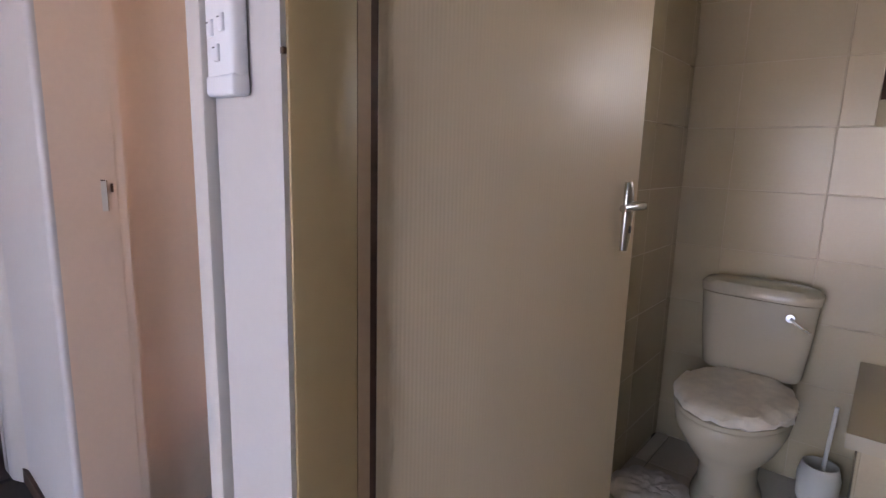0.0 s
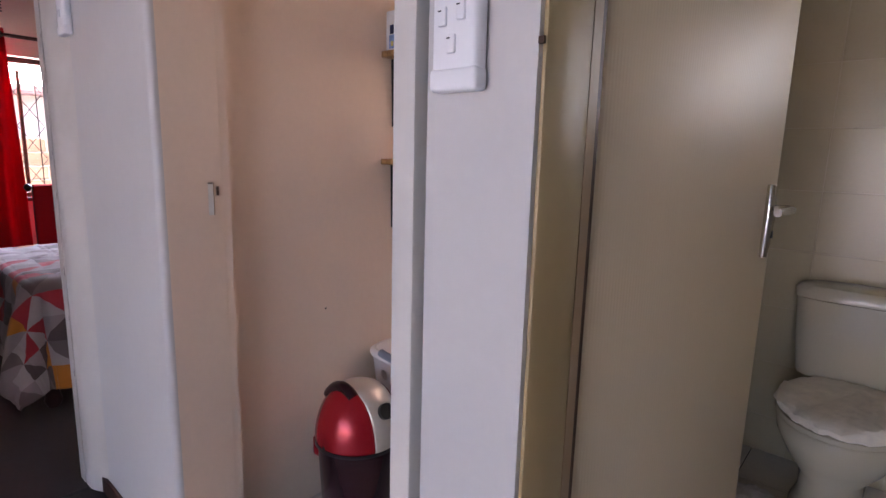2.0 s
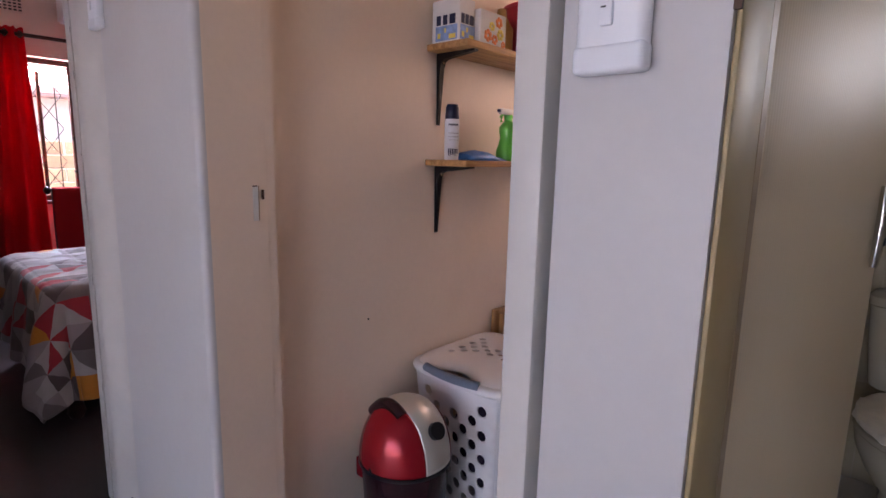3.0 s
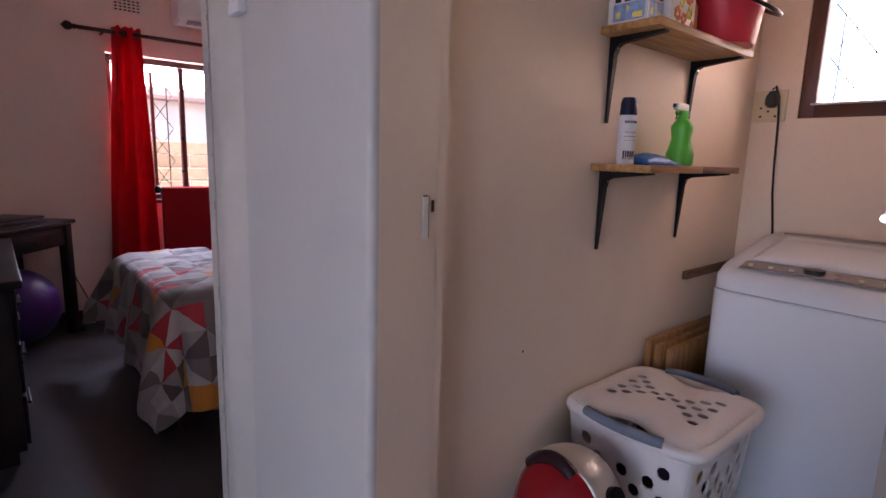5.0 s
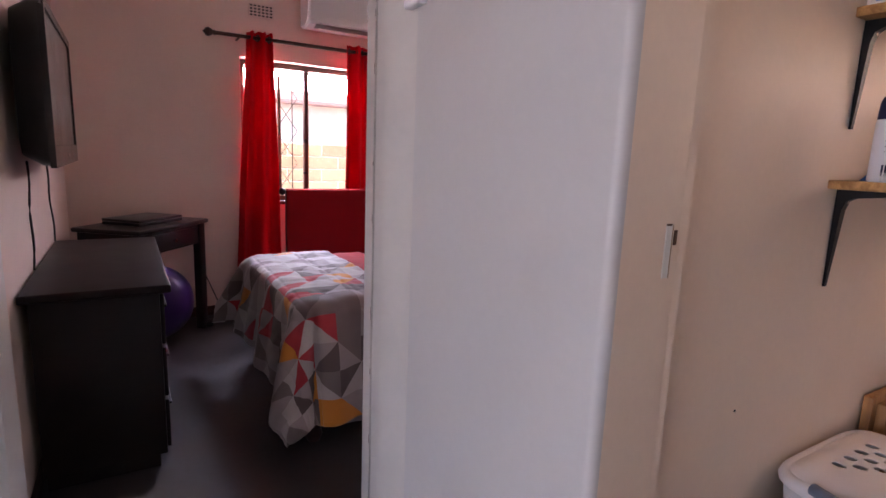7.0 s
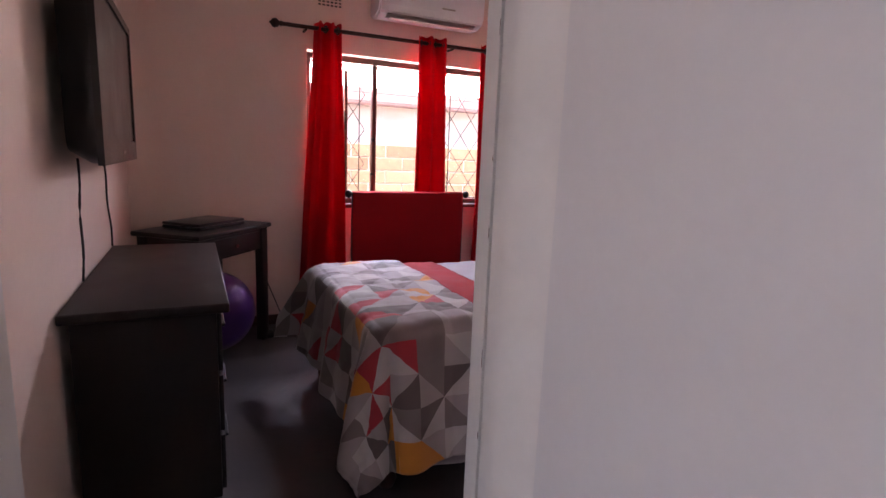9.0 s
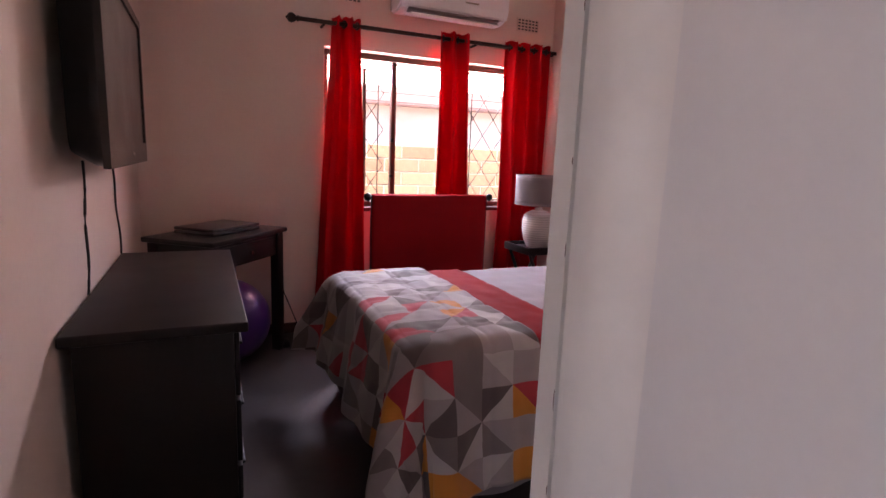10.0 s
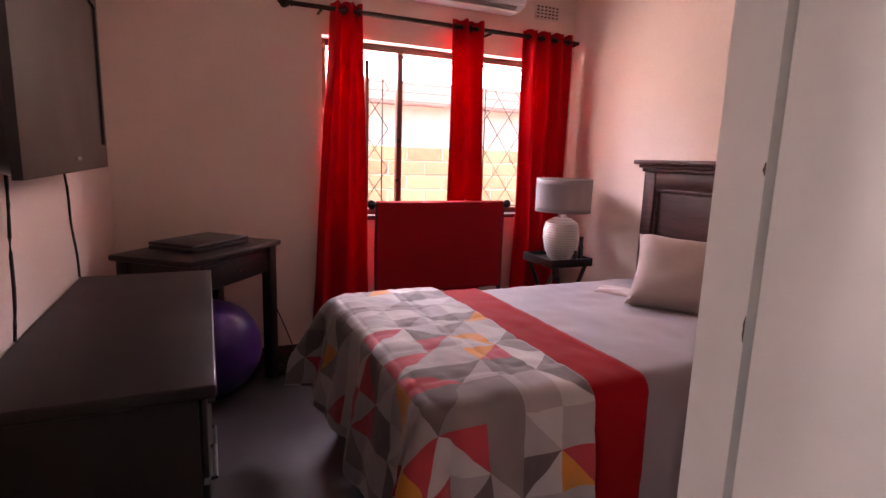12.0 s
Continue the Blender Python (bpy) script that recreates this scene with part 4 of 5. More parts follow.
part("dome", dome(-0.1438, -0.046, 16), M_binred, bn, "metallic red dome cheek", 0.003)
part("dome", dome(0.072, 0.1438, 12), M_binred, bn, "metallic red dome cheek", 0.003)
part("dome_band", dome(-0.046, 0.072, 18), M_binsilver, bn, "champagne silver dome band", 0.004)
part("button", tube([(BXc + 0.112, BYc + 0.008, 0.418), (BXc + 0.133, BYc + 0.006, 0.43)], 0.026, 24), M_black, bn, "round black push button")
def on_dome(dx, dy, up):
    th = math.acos(min(1, (math.hypot(dx, dy) / 0.144) ** (1 / 0.82)))
    return (BXc + dx, BYc + dy, 0.306 + 0.185 * math.sin(th) + up)


part("carry_handle", tube([on_dome(-0.085 + 0.13 * k / 12, -0.058, 0.012 * math.sin(math.pi * k / 12) - 0.006) for k in range(13)], 0.019, 12), M_bindark, bn, "dark red carrying handle")
part("grip_recess", tube([on_dome(-0.045 + 0.03 * k / 4, -0.060, 0.015) for k in range(5)], 0.007, 10), M_binsilver, bn, "pale slot in the handle")
part("pedal", box(BXc - 0.03, BYc - 0.175, 0.004, BXc + 0.03, BYc - 0.11, 0.018, 0.005), M_steel, bn, "steel foot pedal")
part("hinge_cover", box(BXc - 0.125, BYc - 0.10, 0.22, BXc - 0.08, BYc - 0.085, 0.285, 0.006), M_binred, bn, "red clip on the body")

# nail holes
for (y, z) in ((1.03, 0.70),):
    single("nail_hole", tube([(-1.7755, y, z), (-1.7738, y, z)], 0.0035, 8), M_black, (-1.775, y, z), "small dark nail hole in the cream wall", "nail hole", "nail holes")

# ---- bedroom ----
XW, XE, YF, YH, TOP = -4.33, -3.23, 0.47, 2.29, 0.60   # mattress outline


def drape(a, b, lift, seed, flare=0.05, wave=0.018, rounded=False, puff=0.6, kick=0.0, seams=0.0):
    """Where a cloth point (a, b) lies when the cloth is thrown over the mattress: flat on top, hanging past its edges."""
    R = 0.05
    x0, x1, y0 = XW + R, XE - R, YF + R
    sx = 1 if a > x1 else -1
    dx, dy = max(a - x1, x0 - a, 0), max(y0 - b, 0)
    px, py = min(max(a, x0), x1), max(b, y0)
    if rounded and sx > 0 and dx > 0 and dy > 0:
        lx, ly = (0.525 if sx > 0 else 0.51), 0.48
        dx, dy = dx * math.sqrt(1 - 0.36 * min(1, dy / ly) ** 2), dy * math.sqrt(1 - 0.36 * min(1, dx / lx) ** 2)
    d = math.hypot(dx, dy)
    h = max(math.hypot(dx, dy), 1e-9)
    top = TOP + lift
    bumps = puff * (0.010 * noise.noise((a * 5 + seed, b * 5, 0)) + 0.009 * noise.noise((a * 11 + 2 * b, b * 14 + seed, 2)) + 0.004 * noise.noise((a * 30, b * 22 + seed, 5)))
    if seams:
        near = min(abs((a + 0.03) % seams - seams / 2), abs((b + 0.07) % seams - seams / 2))
        bumps -= 0.005 * math.exp(-(near / 0.011) ** 2)
    if d < 1e-6:
        return (a, b, top + bumps)
    th = min(d / R, math.pi / 2)
    out, drop = R * math.sin(th), R * (1 - math.cos(th)) + max(0, d - R * math.pi / 2)
    ux, uy = sx * dx / h, -dy / h
    corner = min(dx, dy) / h
    along = (px - py) * 9.0 + (sx * math.atan2(dy, dx)) * 3.0
    fold = wave * math.sin(along * 1.7 + seed) + 0.6 * wave * math.sin(along * 3.1 + 2 * seed)
    fall = min(1, drop / 0.25)
    if dy > dx:
        flare += kick * max(0, min(1, (-3.95 - px) / 0.3)) ** 1.5      # the stiff corner stands off the bed foot
    out += lift + flare * drop * (1 + 1.6 * corner) + fold * fall * (1 + corner)
    z = top - drop + bumps * (1 - fall)
    out += 0.8 * bumps * fall
    if z < 0.02:
        out += (0.02 - z) * 0.7
        z = 0.02 + 0.004 * (1 + math.sin(along * 5))
    return (px + ux * out, py + uy * out, z)


def cover(name, a0, a1, b0, b1, lift, material, label, category, seed, nu, nv, thick, skew=0.0, **kw):
    def cloth(u, v):
        return a0 + (a1 - a0) * u, b0 + skew * (1 - u) * (1 - v) + (b1 - b0) * v

    def pt(u, v):
        return drape(*cloth(u, v), lift, seed, **kw)

    def uv(u, v):
        a, b = cloth(u, v)
        return (a + 20, b + 20)
    ob = new(name, finish(name, sheet(nu, nv, pt, uv), material, (-3.78, (b0 + b1) / 2, TOP)))
    ob.location = (-3.78, (b0 + b1) / 2, TOP)
    md = ob.modifiers.new("thick", "SOLIDIFY")
    md.thickness, md.offset = thick, 0
    return tagged(ob, label, category)


bed = thing("bed", (-3.78, 1.35, 0), "dark wooden bed with a panelled headboard and thick mattress", "bed")
part("mattress", loft([(0.34, -3.78, 1.385, 0.525, 0.885), (0.36, -3.78, 1.385, 0.545, 0.905), (0.55, -3.78, 1.385, 0.545, 0.905), (0.585, -3.78, 1.385, 0.525, 0.885)], 56, 9), M_sheet, bed)
part("side_rail", box(XW - 0.005, 0.50, 0.20, XW + 0.03, 2.28, 0.34, 0.006), M_mahogany, bed)
part("side_rail", box(XE - 0.03, 0.50, 0.20, XE + 0.005, 2.28, 0.34, 0.006), M_mahogany, bed)
part("foot_rail", box(XW, 0.472, 0.20, XE, 0.498, 0.34, 0.006), M_mahogany, bed)
for x in (XW + 0.03, XE - 0.03):
    part("leg", loft([(0.0, x, 0.515, 0.026, 0.026), (0.03, x, 0.515, 0.038, 0.038), (0.08, x, 0.515, 0.028, 0.028), (0.13, x, 0.515, 0.042, 0.042), (0.2, x, 0.515, 0.036, 0.036)], 20), M_mahogany, bed)
    part("leg", box(x - 0.03, 2.22, 0, x + 0.03, 2.27, 0.2, 0.004), M_mahogany, bed)
hb0, hb1 = -4.50, -3.06
hb = part("headboard", box(hb0 + 0.04, 2.305, 0.18, hb1 - 0.04, 2.335, 1.17, 0.004), M_mahogany, bed)
for x in (hb0 + 0.03, hb1 - 0.11):
    part("stile", box(x, 2.28, 0.0, x + 0.08, 2.345, 1.175, 0.005), M_mahogany, hb)
part("rail", box(hb0 + 0.11, 2.285, 1.085, hb1 - 0.11, 2.31, 1.175, 0.004), M_mahogany, hb)
part("moulding", box(hb0 + 0.11, 2.292, 1.065, hb1 - 0.11, 2.308, 1.084, 0.005), M_mahogany, hb)
part("moulding", box(hb0 + 0.111, 2.292, 0.40, hb0 + 0.128, 2.308, 1.064, 0.005), M_mahogany, hb)
cn = part("cornice", box(hb0 + 0.02, 2.268, 1.176, hb1 - 0.02, 2.35, 1.196, 0.006), M_mahogany, hb)
part("moulding", box(hb0 + 0.005, 2.252, 1.197, hb1 - 0.005, 2.354, 1.216, 0.008), M_mahogany, hb)
part("moulding", box(hb0 - 0.015, 2.232, 1.217, hb1 + 0.015, 2.357, 1.242, 0.006), M_mahogany, hb)

cover("bed_sheet", XW - 0.35, XE + 0.52, 0.62, 2.27, 0.004, M_sheet, "grey-lilac bedspread hanging over the mattress side", "bedspread", 1.3, 70, 50, 0.006, wave=0.010, flare=0.02)
cover("bed_runner", XW - 0.30, XE + 0.43, 0.86, 1.135, 0.014, M_runner, "plain red runner across the made bed", "bed runner", 1.3, 90, 16, 0.005, wave=0.010, flare=0.02)
cover("throw_blanket", XW - 0.10, XE + 0.475, YF - 0.45, 0.92, 0.028, M_throw, "quilted patchwork throw with grey, red and orange triangles", "throw", 4.1, 150, 120, 0.014, flare=0.13, wave=0.024, rounded=True, puff=0.8, skew=0.10, kick=0.16, seams=0.23)


def cushion(name, m, w, h, d, material, label):
    bm = bmesh.new()
    n = 22
    grid = {}
    for s in (1, -1):
        for i in range(n + 1):
            for j in range(n + 1):
                u, v = 2 * i / n - 1, 2 * j / n - 1
                edge = i in (0, n) or j in (0, n)
                if edge and s == -1:
                    grid[s, i, j] = grid[1, i, j]
                    continue
                pin = 1 - 0.10 * (1 - v * v) * abs(u) ** 3, 1 - 0.10 * (1 - u * u) * abs(v) ** 3
                t = ((1 - u ** 4) * (1 - v ** 4)) ** 0.55 * d / 2
                t *= 1 + 0.18 * noise.noise((u * 2, v * 2, s * 3))
                grid[s, i, j] = bm.verts.new((u * w / 2 * pin[0], s * t, v * h / 2 * pin[1] + h / 2))
        for i in range(n):
            for j in range(n):
                bm.faces.new((grid[s, i, j], grid[s, i + 1, j], grid[s, i + 1, j + 1], grid[s, i, j + 1]))
    bm.transform(m)
    return single(name, bm, material, m.translation, label, "cushion", "bed cushions")


cushion("cushion", pose(-3.70, 1.78, 0.600, -46, 4, 42), 0.44, 0.40, 0.15, M_pillow, "taupe square cushion leaning back on the bed")
cushion("pillow", pose(-3.62, 2.10, 0.61, -62, 0, 3), 0.70, 0.44, 0.17, M_sheet, "grey bed pillow lying against the headboard")
cushion("pillow", pose(-4.02, 1.70, 0.598, -84, 0, 30), 0.20, 0.12, 0.05, M_pillow, "small flat grey cloth pouch on the bed")

# dresser
dr = thing("dresser", (-3.85, -0.23, 0), "black lacquered chest of drawers under the television", "dresser")
part("body", box(-4.40, -0.435, 0.06, -3.315, -0.045, 0.712, 0.004), M_dresser, dr)
part("plinth", box(-4.38, -0.43, 0.0, -3.335, -0.07, 0.06, 0.004), M_dresser, dr)
part("top", box(-4.44, -0.455, 0.712, -3.27, -0.008, 0.742, 0.006, 3), M_dresser, dr, "flat black top with thin edge")
for i in range(2):
    for j in range(3):
        x0, z0 = -4.385 + 0.535 * i, 0.08 + 0.21 * j
        dw = part("drawer", box(x0, -0.044, z0, x0 + 0.52, -0.03, z0 + 0.195, 0.004), M_dresser, dr)
        part("handle", tube([(x0 + 0.18, -0.03, z0 + 0.1), (x0 + 0.18, -0.019, z0 + 0.1), (x0 + 0.34, -0.019, z0 + 0.1), (x0 + 0.34, -0.03, z0 + 0.1)], 0.006, 8), M_black, dw, "black bar handle")

# television
tv = thing("television", (-4.06, -0.44, 1.13), "dark flat television on a wall bracket", "television")
TX0, TX1, TZ0, TZ1 = -4.36, -3.39, 1.15, 1.705
bm = loft([(0.0, 0, 0, 0.485, 0.277), (0.03, 0, 0, 0.483, 0.275), (0.085, 0, 0, 0.445, 0.245), (0.10, 0, 0, 0.36, 0.2)], 64, 12)
bm.transform(Matrix.Translation(((TX0 + TX1) / 2, -0.340, (TZ0 + TZ1) / 2)) @ Matrix.Rotation(radians(90), 4, "X"))
part("shell", bm, M_black, tv)
fr = part("bezel", boxes((TX0, -0.344, TZ0, TX1, -0.326, TZ0 + 0.075), (TX0, -0.332, TZ1 - 0.03, TX1, -0.326, TZ1), (TX0, -0.344, TZ0 + 0.075, TX0 + 0.03, -0.326, TZ1 - 0.03), (TX1 - 0.03, -0.344, TZ0 + 0.075, TX1, -0.326, TZ1 - 0.03)), M_tvgrey, tv, "dark grey glossy bezel")
part("screen", box(TX0 + 0.03, -0.342, TZ0 + 0.075, TX1 - 0.03, -0.332, TZ1 - 0.03), M_tvgrey, tv, "switched-off grey screen")
part("badge", box(-3.92, -0.3265, TZ0 + 0.03, -3.87, -0.3245, TZ0 + 0.04), M_steel, tv, "small pale maker's badge")
part("wall_bracket", box(-4.2, -0.46, 1.33, -3.85, -0.43, 1.55, 0.004), M_black, tv, "black wall bracket")
for x, x2, s in ((-3.755, -3.70, 0.3), (-4.32, -4.43, 0.9)):
    cb = thing("television_cable", (x2, -0.45, 0.742), "thin black cable hanging from the television", "cable", "television cables")
    part("cord", tube([(x + (x2 - x) * k / 10 + 0.012 * math.sin(k * 0.9 + s), -0.452 + 0.004 * math.sin(k), 1.16 - 0.418 * k / 10) for k in range(11)], 0.0042, 8), M_cable, cb)

# desk across the corner
DU, DV = Vector((-0.782, 0.623, 0)), Vector((-0.623, -0.782, 0))
DB = Vector((-4.508, -0.082, 0))
DMX = Matrix(((DU.x, -DV.x, 0, DB.x), (DU.y, -DV.y, 0, DB.y), (0, 0, 1, 0), (0, 0, 0, 1)))   # local x along the front, local -y to the corner
desk = thing("desk", DB + 0.34 * DU + 0.21 * DV, "small black wooden desk set across the corner", "desk")


def dk(*r, bev=0.004):
    bm = box(*r, bev)
    bm.transform(DMX)
    return bm


part("desktop", dk(0, -0.425, 0.735, 0.68, 0, 0.762, bev=0.008), M_blackwood, desk)
part("apron", dk(0.05, -0.06, 0.60, 0.63, -0.035, 0.735), M_blackwood, desk)
part("apron", dk(0.05, -0.40, 0.60, 0.63, -0.38, 0.735), M_blackwood, desk)
part("apron", dk(0.035, -0.37, 0.60, 0.055, -0.06, 0.735), M_blackwood, desk)
part("apron", dk(0.625, -0.37, 0.60, 0.645, -0.06, 0.735), M_blackwood, desk)
dd = part("drawer", dk(0.10, -0.036, 0.615, 0.58, -0.026, 0.715), M_blackwood, desk)
bm = tube([(0.34, -0.026, 0.66), (0.34, -0.012, 0.66)], 0.010, 12)
bm.transform(DMX)
part("knob", bm, M_steel, dd, "small metal knob")
for x in (0.02, 0.605):
    for y in (-0.075, -0.405):
        part("leg", dk(x, y, 0, x + 0.055, y + 0.055, 0.735), M_blackwood, desk)
lap = thing("laptop", DB + 0.33 * DU + 0.2 * DV + Vector((0, 0, 0.762)), "closed black laptop lying on the desk", "laptop")
LM = DMX @ Matrix.Translation((0.34, -0.225, 0)) @ Matrix.Rotation(radians(4), 4, "Z")
for nm, z0, z1, m in (("base", 0.764, 0.782, M_black), ("lid", 0.784, 0.800, M_tvbezel)):
    bm = box(-0.185, -0.13, z0, 0.185, 0.13, z1, 0.006, 3)
    bm.transform(LM)
    part(nm, bm, m, lap)
bm = bmesh.new()
bmesh.ops.create_uvsphere(bm, u_segments=48, v_segments=28, radius=0.25)
for v in bm.verts:
    v.co.z *= 0.97
bm.transform(Matrix.Translation((-4.92, -0.03, 0.243)))
ball = single("exercise_ball", bm, M_ball, (-4.92, -0.03, 0.0), "purple vinyl exercise ball on the floor under the desk", "exercise ball")
dc = thing("desk_cable", (-5.28, 0.35, 0.0), "thin grey cable trailing down the wall to the floor", "cable")
part("cord", tube([(-5.10, 0.27, 0.52), (-5.16, 0.28, 0.56), (-5.22, 0.30, 0.50), (-5.28, 0.33, 0.33), (-5.295, 0.38, 0.2), (-5.27, 0.42, 0.09), (-5.18, 0.42, 0.03)], 0.004, 8), M_cable, dc)
single("adapter", box(-5.12, 0.30, 0.0, -5.02, 0.345, 0.035, 0.008, 3), M_black, (-5.07, 0.32, 0), "small black power adapter on the floor", "power adapter")

# curtains on a dark rod
RX, RZ = -5.235, 2.008
rod = thing("curtain_rod", (RX, 1.37, RZ), "dark bronze curtain rod with ball finials", "curtain rod")
part("pole", tube([(RX, 0.45, RZ), (RX, 2.335, RZ)], 0.013, 14), M_brass, rod)
fb = lathe([(0.014, -0.0), (0.02, 0.006), (0.012, 0.014), (0.024, 0.028), (0.03, 0.045), (0.024, 0.062), (0.008, 0.072), (0.003, 0.08)], 0, 0, 20)
fb.transform(Matrix.Translation((RX, 0.45, RZ)) @ Matrix.Rotation(radians(90), 4, "X"))
part("finial", fb, M_brass, rod)
for y in (0.6, 1.66, 2.31):
    part("bracket", tube([(-5.319, y, RZ - 0.015), (RX, y, RZ - 0.015)], 0.008, 10), M_brass, rod)


def curtain(y0, y1, yb0, yb1, folds, amp, label, seed, zb=0.06):
    ob = thing("curtain", (RX, (y0 + y1) / 2, zb), label, "curtain", "red curtains")
    zt = 2.058

    def at(u, v):
        k = v ** 0.8
        y = (y0 + (y1 - y0) * u) * k + (yb0 + (yb1 - yb0) * u) * (1 - k)
        a = amp * (0.8 + 0.5 * (1 - v)) * (1 + 0.25 * noise.noise((seed, u * 3, v * 1.5)))
        x = RX + a * math.sin(2 * math.pi * folds * (u + 0.02 * math.sin(5 * v + seed)) + seed)
        y += 0.010 * math.sin(7 * v + seed + 9 * u) * (1 - v)
        if seed < 1:
            x += (-5.30 - x) * max(0, 1 - u / 0.10)      # outer edge returns to the wall
        return (max(x, -5.298), y, zb + (zt - zb) * v - 0.012 * (0.5 + 0.5 * math.sin(4 * math.pi * folds * u)) * (v > 0.98))

    part("panel", sheet(int(folds * 22), 60, at), M_red, ob, "", 0.0015)
    n = max(2, int(folds * 2))
    for k in range(n):
        u = (k + 0.5) / n
        y = y0 + (y1 - y0) * u
        part("eyelet", torus((RX, y, RZ), (0.35 * (-1) ** k, 1, 0), 0.021, 0.005), M_brass, ob, "dark metal eyelet")
    return ob


curtain(0.665, 0.83, 0.52, 0.89, 2.0, 0.036, "red eyelet curtain hanging in folds to the floor", 0.6)
curtain(1.385, 1.60, 1.37, 1.64, 2.0, 0.034, "red eyelet curtain gathered in the window's middle", 2.1)
curtain(1.905, 2.275, 1.90, 2.30, 3.5, 0.034, "red eyelet curtain lit from behind by the window", 3.3)

# valet stand with red cloth
vs_x = -5.03
vs = thing("quilt_stand", (vs_x, 1.27, 0), "dark wooden towel stand with a turned top rail", "towel stand")
part("top_rail", tube([(vs_x, 0.835, 0.945), (vs_x, 1.715, 0.945)], 0.013, 14), M_blackwood, vs)
for s, y in ((-1, 0.835), (1, 1.715)):
    part("knob", lathe([(0.006, 0.918), (0.02, 0.928), (0.026, 0.945), (0.02, 0.962), (0.006, 0.972)], vs_x, y, 16), M_blackwood, vs)
    part("post", box(vs_x - 0.014, y + s * -0.035 - 0.012, 0.04, vs_x + 0.014, y + s * -0.035 + 0.012, 0.94, 0.004), M_blackwood, vs)
    part("foot", box(vs_x - 0.16, y + s * -0.035 - 0.016, 0.0, vs_x + 0.16, y + s * -0.035 + 0.016, 0.04, 0.006), M_blackwood, vs)
part("lower_rail", box(vs_x - 0.012, 0.82, 0.18, vs_x + 0.012, 1.73, 0.21, 0.003), M_blackwood, vs)


def hung(u, v):
    L = 1.1
    s = (v - 0.5) * 2 * L * 0.5
    y = 0.862 + 0.82 * u
    r = 0.018
    if abs(s) < r * math.pi / 2:
        th = s / r
        return (vs_x + r * math.sin(th), y, 0.945 + r * math.cos(th))
    sg = 1 if s > 0 else -1
    d = abs(s) - r * math.pi / 2
    return (vs_x + sg * (r + 0.006 * math.sin(9 * u + 2 * d) * min(1, d * 4)), y + 0.006 * math.sin(6 * d) * (u - 0.5), 0.945 - d)


single("red_cloth", sheet(40, 60, hung), M_redcloth, (vs_x, 1.27, 0.4), "plain dark red cloth draped over the towel stand", "cloth", solid=0.004)

# bedside tray table, lamp, small bottles
nt = thing("tray_table", (-4.92, 2.045, 0), "black folding tray table beside the bed", "bedside table")
n0, n1, m0, m1, nz = -5.08, -4.755, 1.89, 2.20, 0.60
part("tray", box(n0, m0, nz - 0.018, n1, m1, nz - 0.002, 0.003), M_blackwood, nt)
for r in ((n0, m0, nz - 0.03, n1, m0 + 0.014, nz + 0.022), (n0, m1 - 0.014, nz - 0.03, n1, m1, nz + 0.022), (n1 - 0.014, m0 + 0.014, nz - 0.03, n1, m1 - 0.014, nz + 0.022), (n0, m0 + 0.014, nz - 0.03, n0 + 0.014, m1 - 0.014, nz + 0.022)):
    part("rim", box(*r, 0.003), M_blackwood, nt)
for x in (n0 + 0.03, n1 - 0.03):
    for a, b in ((m0 + 0.03, m1 - 0.03), (m1 - 0.03, m0 + 0.03)):
        part("leg", tube([(x, a, nz - 0.02), (x, b, 0.0)], 0.013, 8), M_blackwood, nt)
lamp = thing("table_lamp", (-4.90, 2.05, nz), "grey drum shade lamp with a ringed white ceramic base", "table lamp")
part("base", lathe([(0.05, nz), (0.072, nz + 0.006), (0.098, nz + 0.06), (0.112, nz + 0.13), (0.112, nz + 0.19), (0.10, nz + 0.235), (0.06, nz + 0.262), (0.03, nz + 0.268), (0.024, nz + 0.285)], -4.90, 2.05, 40), M_lampbase, lamp)
part("stem", tube([(-4.90, 2.05, nz + 0.28), (-4.90, 2.05, nz + 0.40)], 0.009, 12), M_steel, lamp)
part("shade", sheet(48, 6, lambda u, v: (-4.90 - 0.172 * math.cos(2 * math.pi * u), 2.05 - 0.172 * math.sin(2 * math.pi * u), nz + 0.305 + 0.205 * v)), M_shade, lamp, "grey linen drum shade", 0.003)
part("ring", torus((-4.90, 2.05, nz + 0.31), (0, 0, 1), 0.172, 0.0035, 40, 6), M_shade, lamp)
part("ring", torus((-4.90, 2.05, nz + 0.51), (0, 0, 1), 0.172, 0.0035, 40, 6), M_shade, lamp)
for x, y, h, r in ((-4.80, 2.135, 0.155, 0.015), (-4.785, 2.085, 0.07, 0.012)):
    bt = thing("toiletry_bottle", (x, y, nz), "small black cosmetic bottle on the tray table", "bottle", "bedside bottles")
    part("body", lathe([(r, nz - 0.002), (r, nz + h * 0.62), (r * 0.8, nz + h * 0.65)], x, y, 16), M_black, bt)
    part("cap", lathe([(r * 0.85, nz + h * 0.65), (r * 0.85, nz + h)], x, y, 16), M_tvbezel, bt)
single("watch", torus((-4.84, 2.165, nz + 0.033), (1, 0.6, 0.2), 0.027, 0.007), M_black, (-4.84, 2.165, nz), "black wristwatch standing on the tray table", "watch")

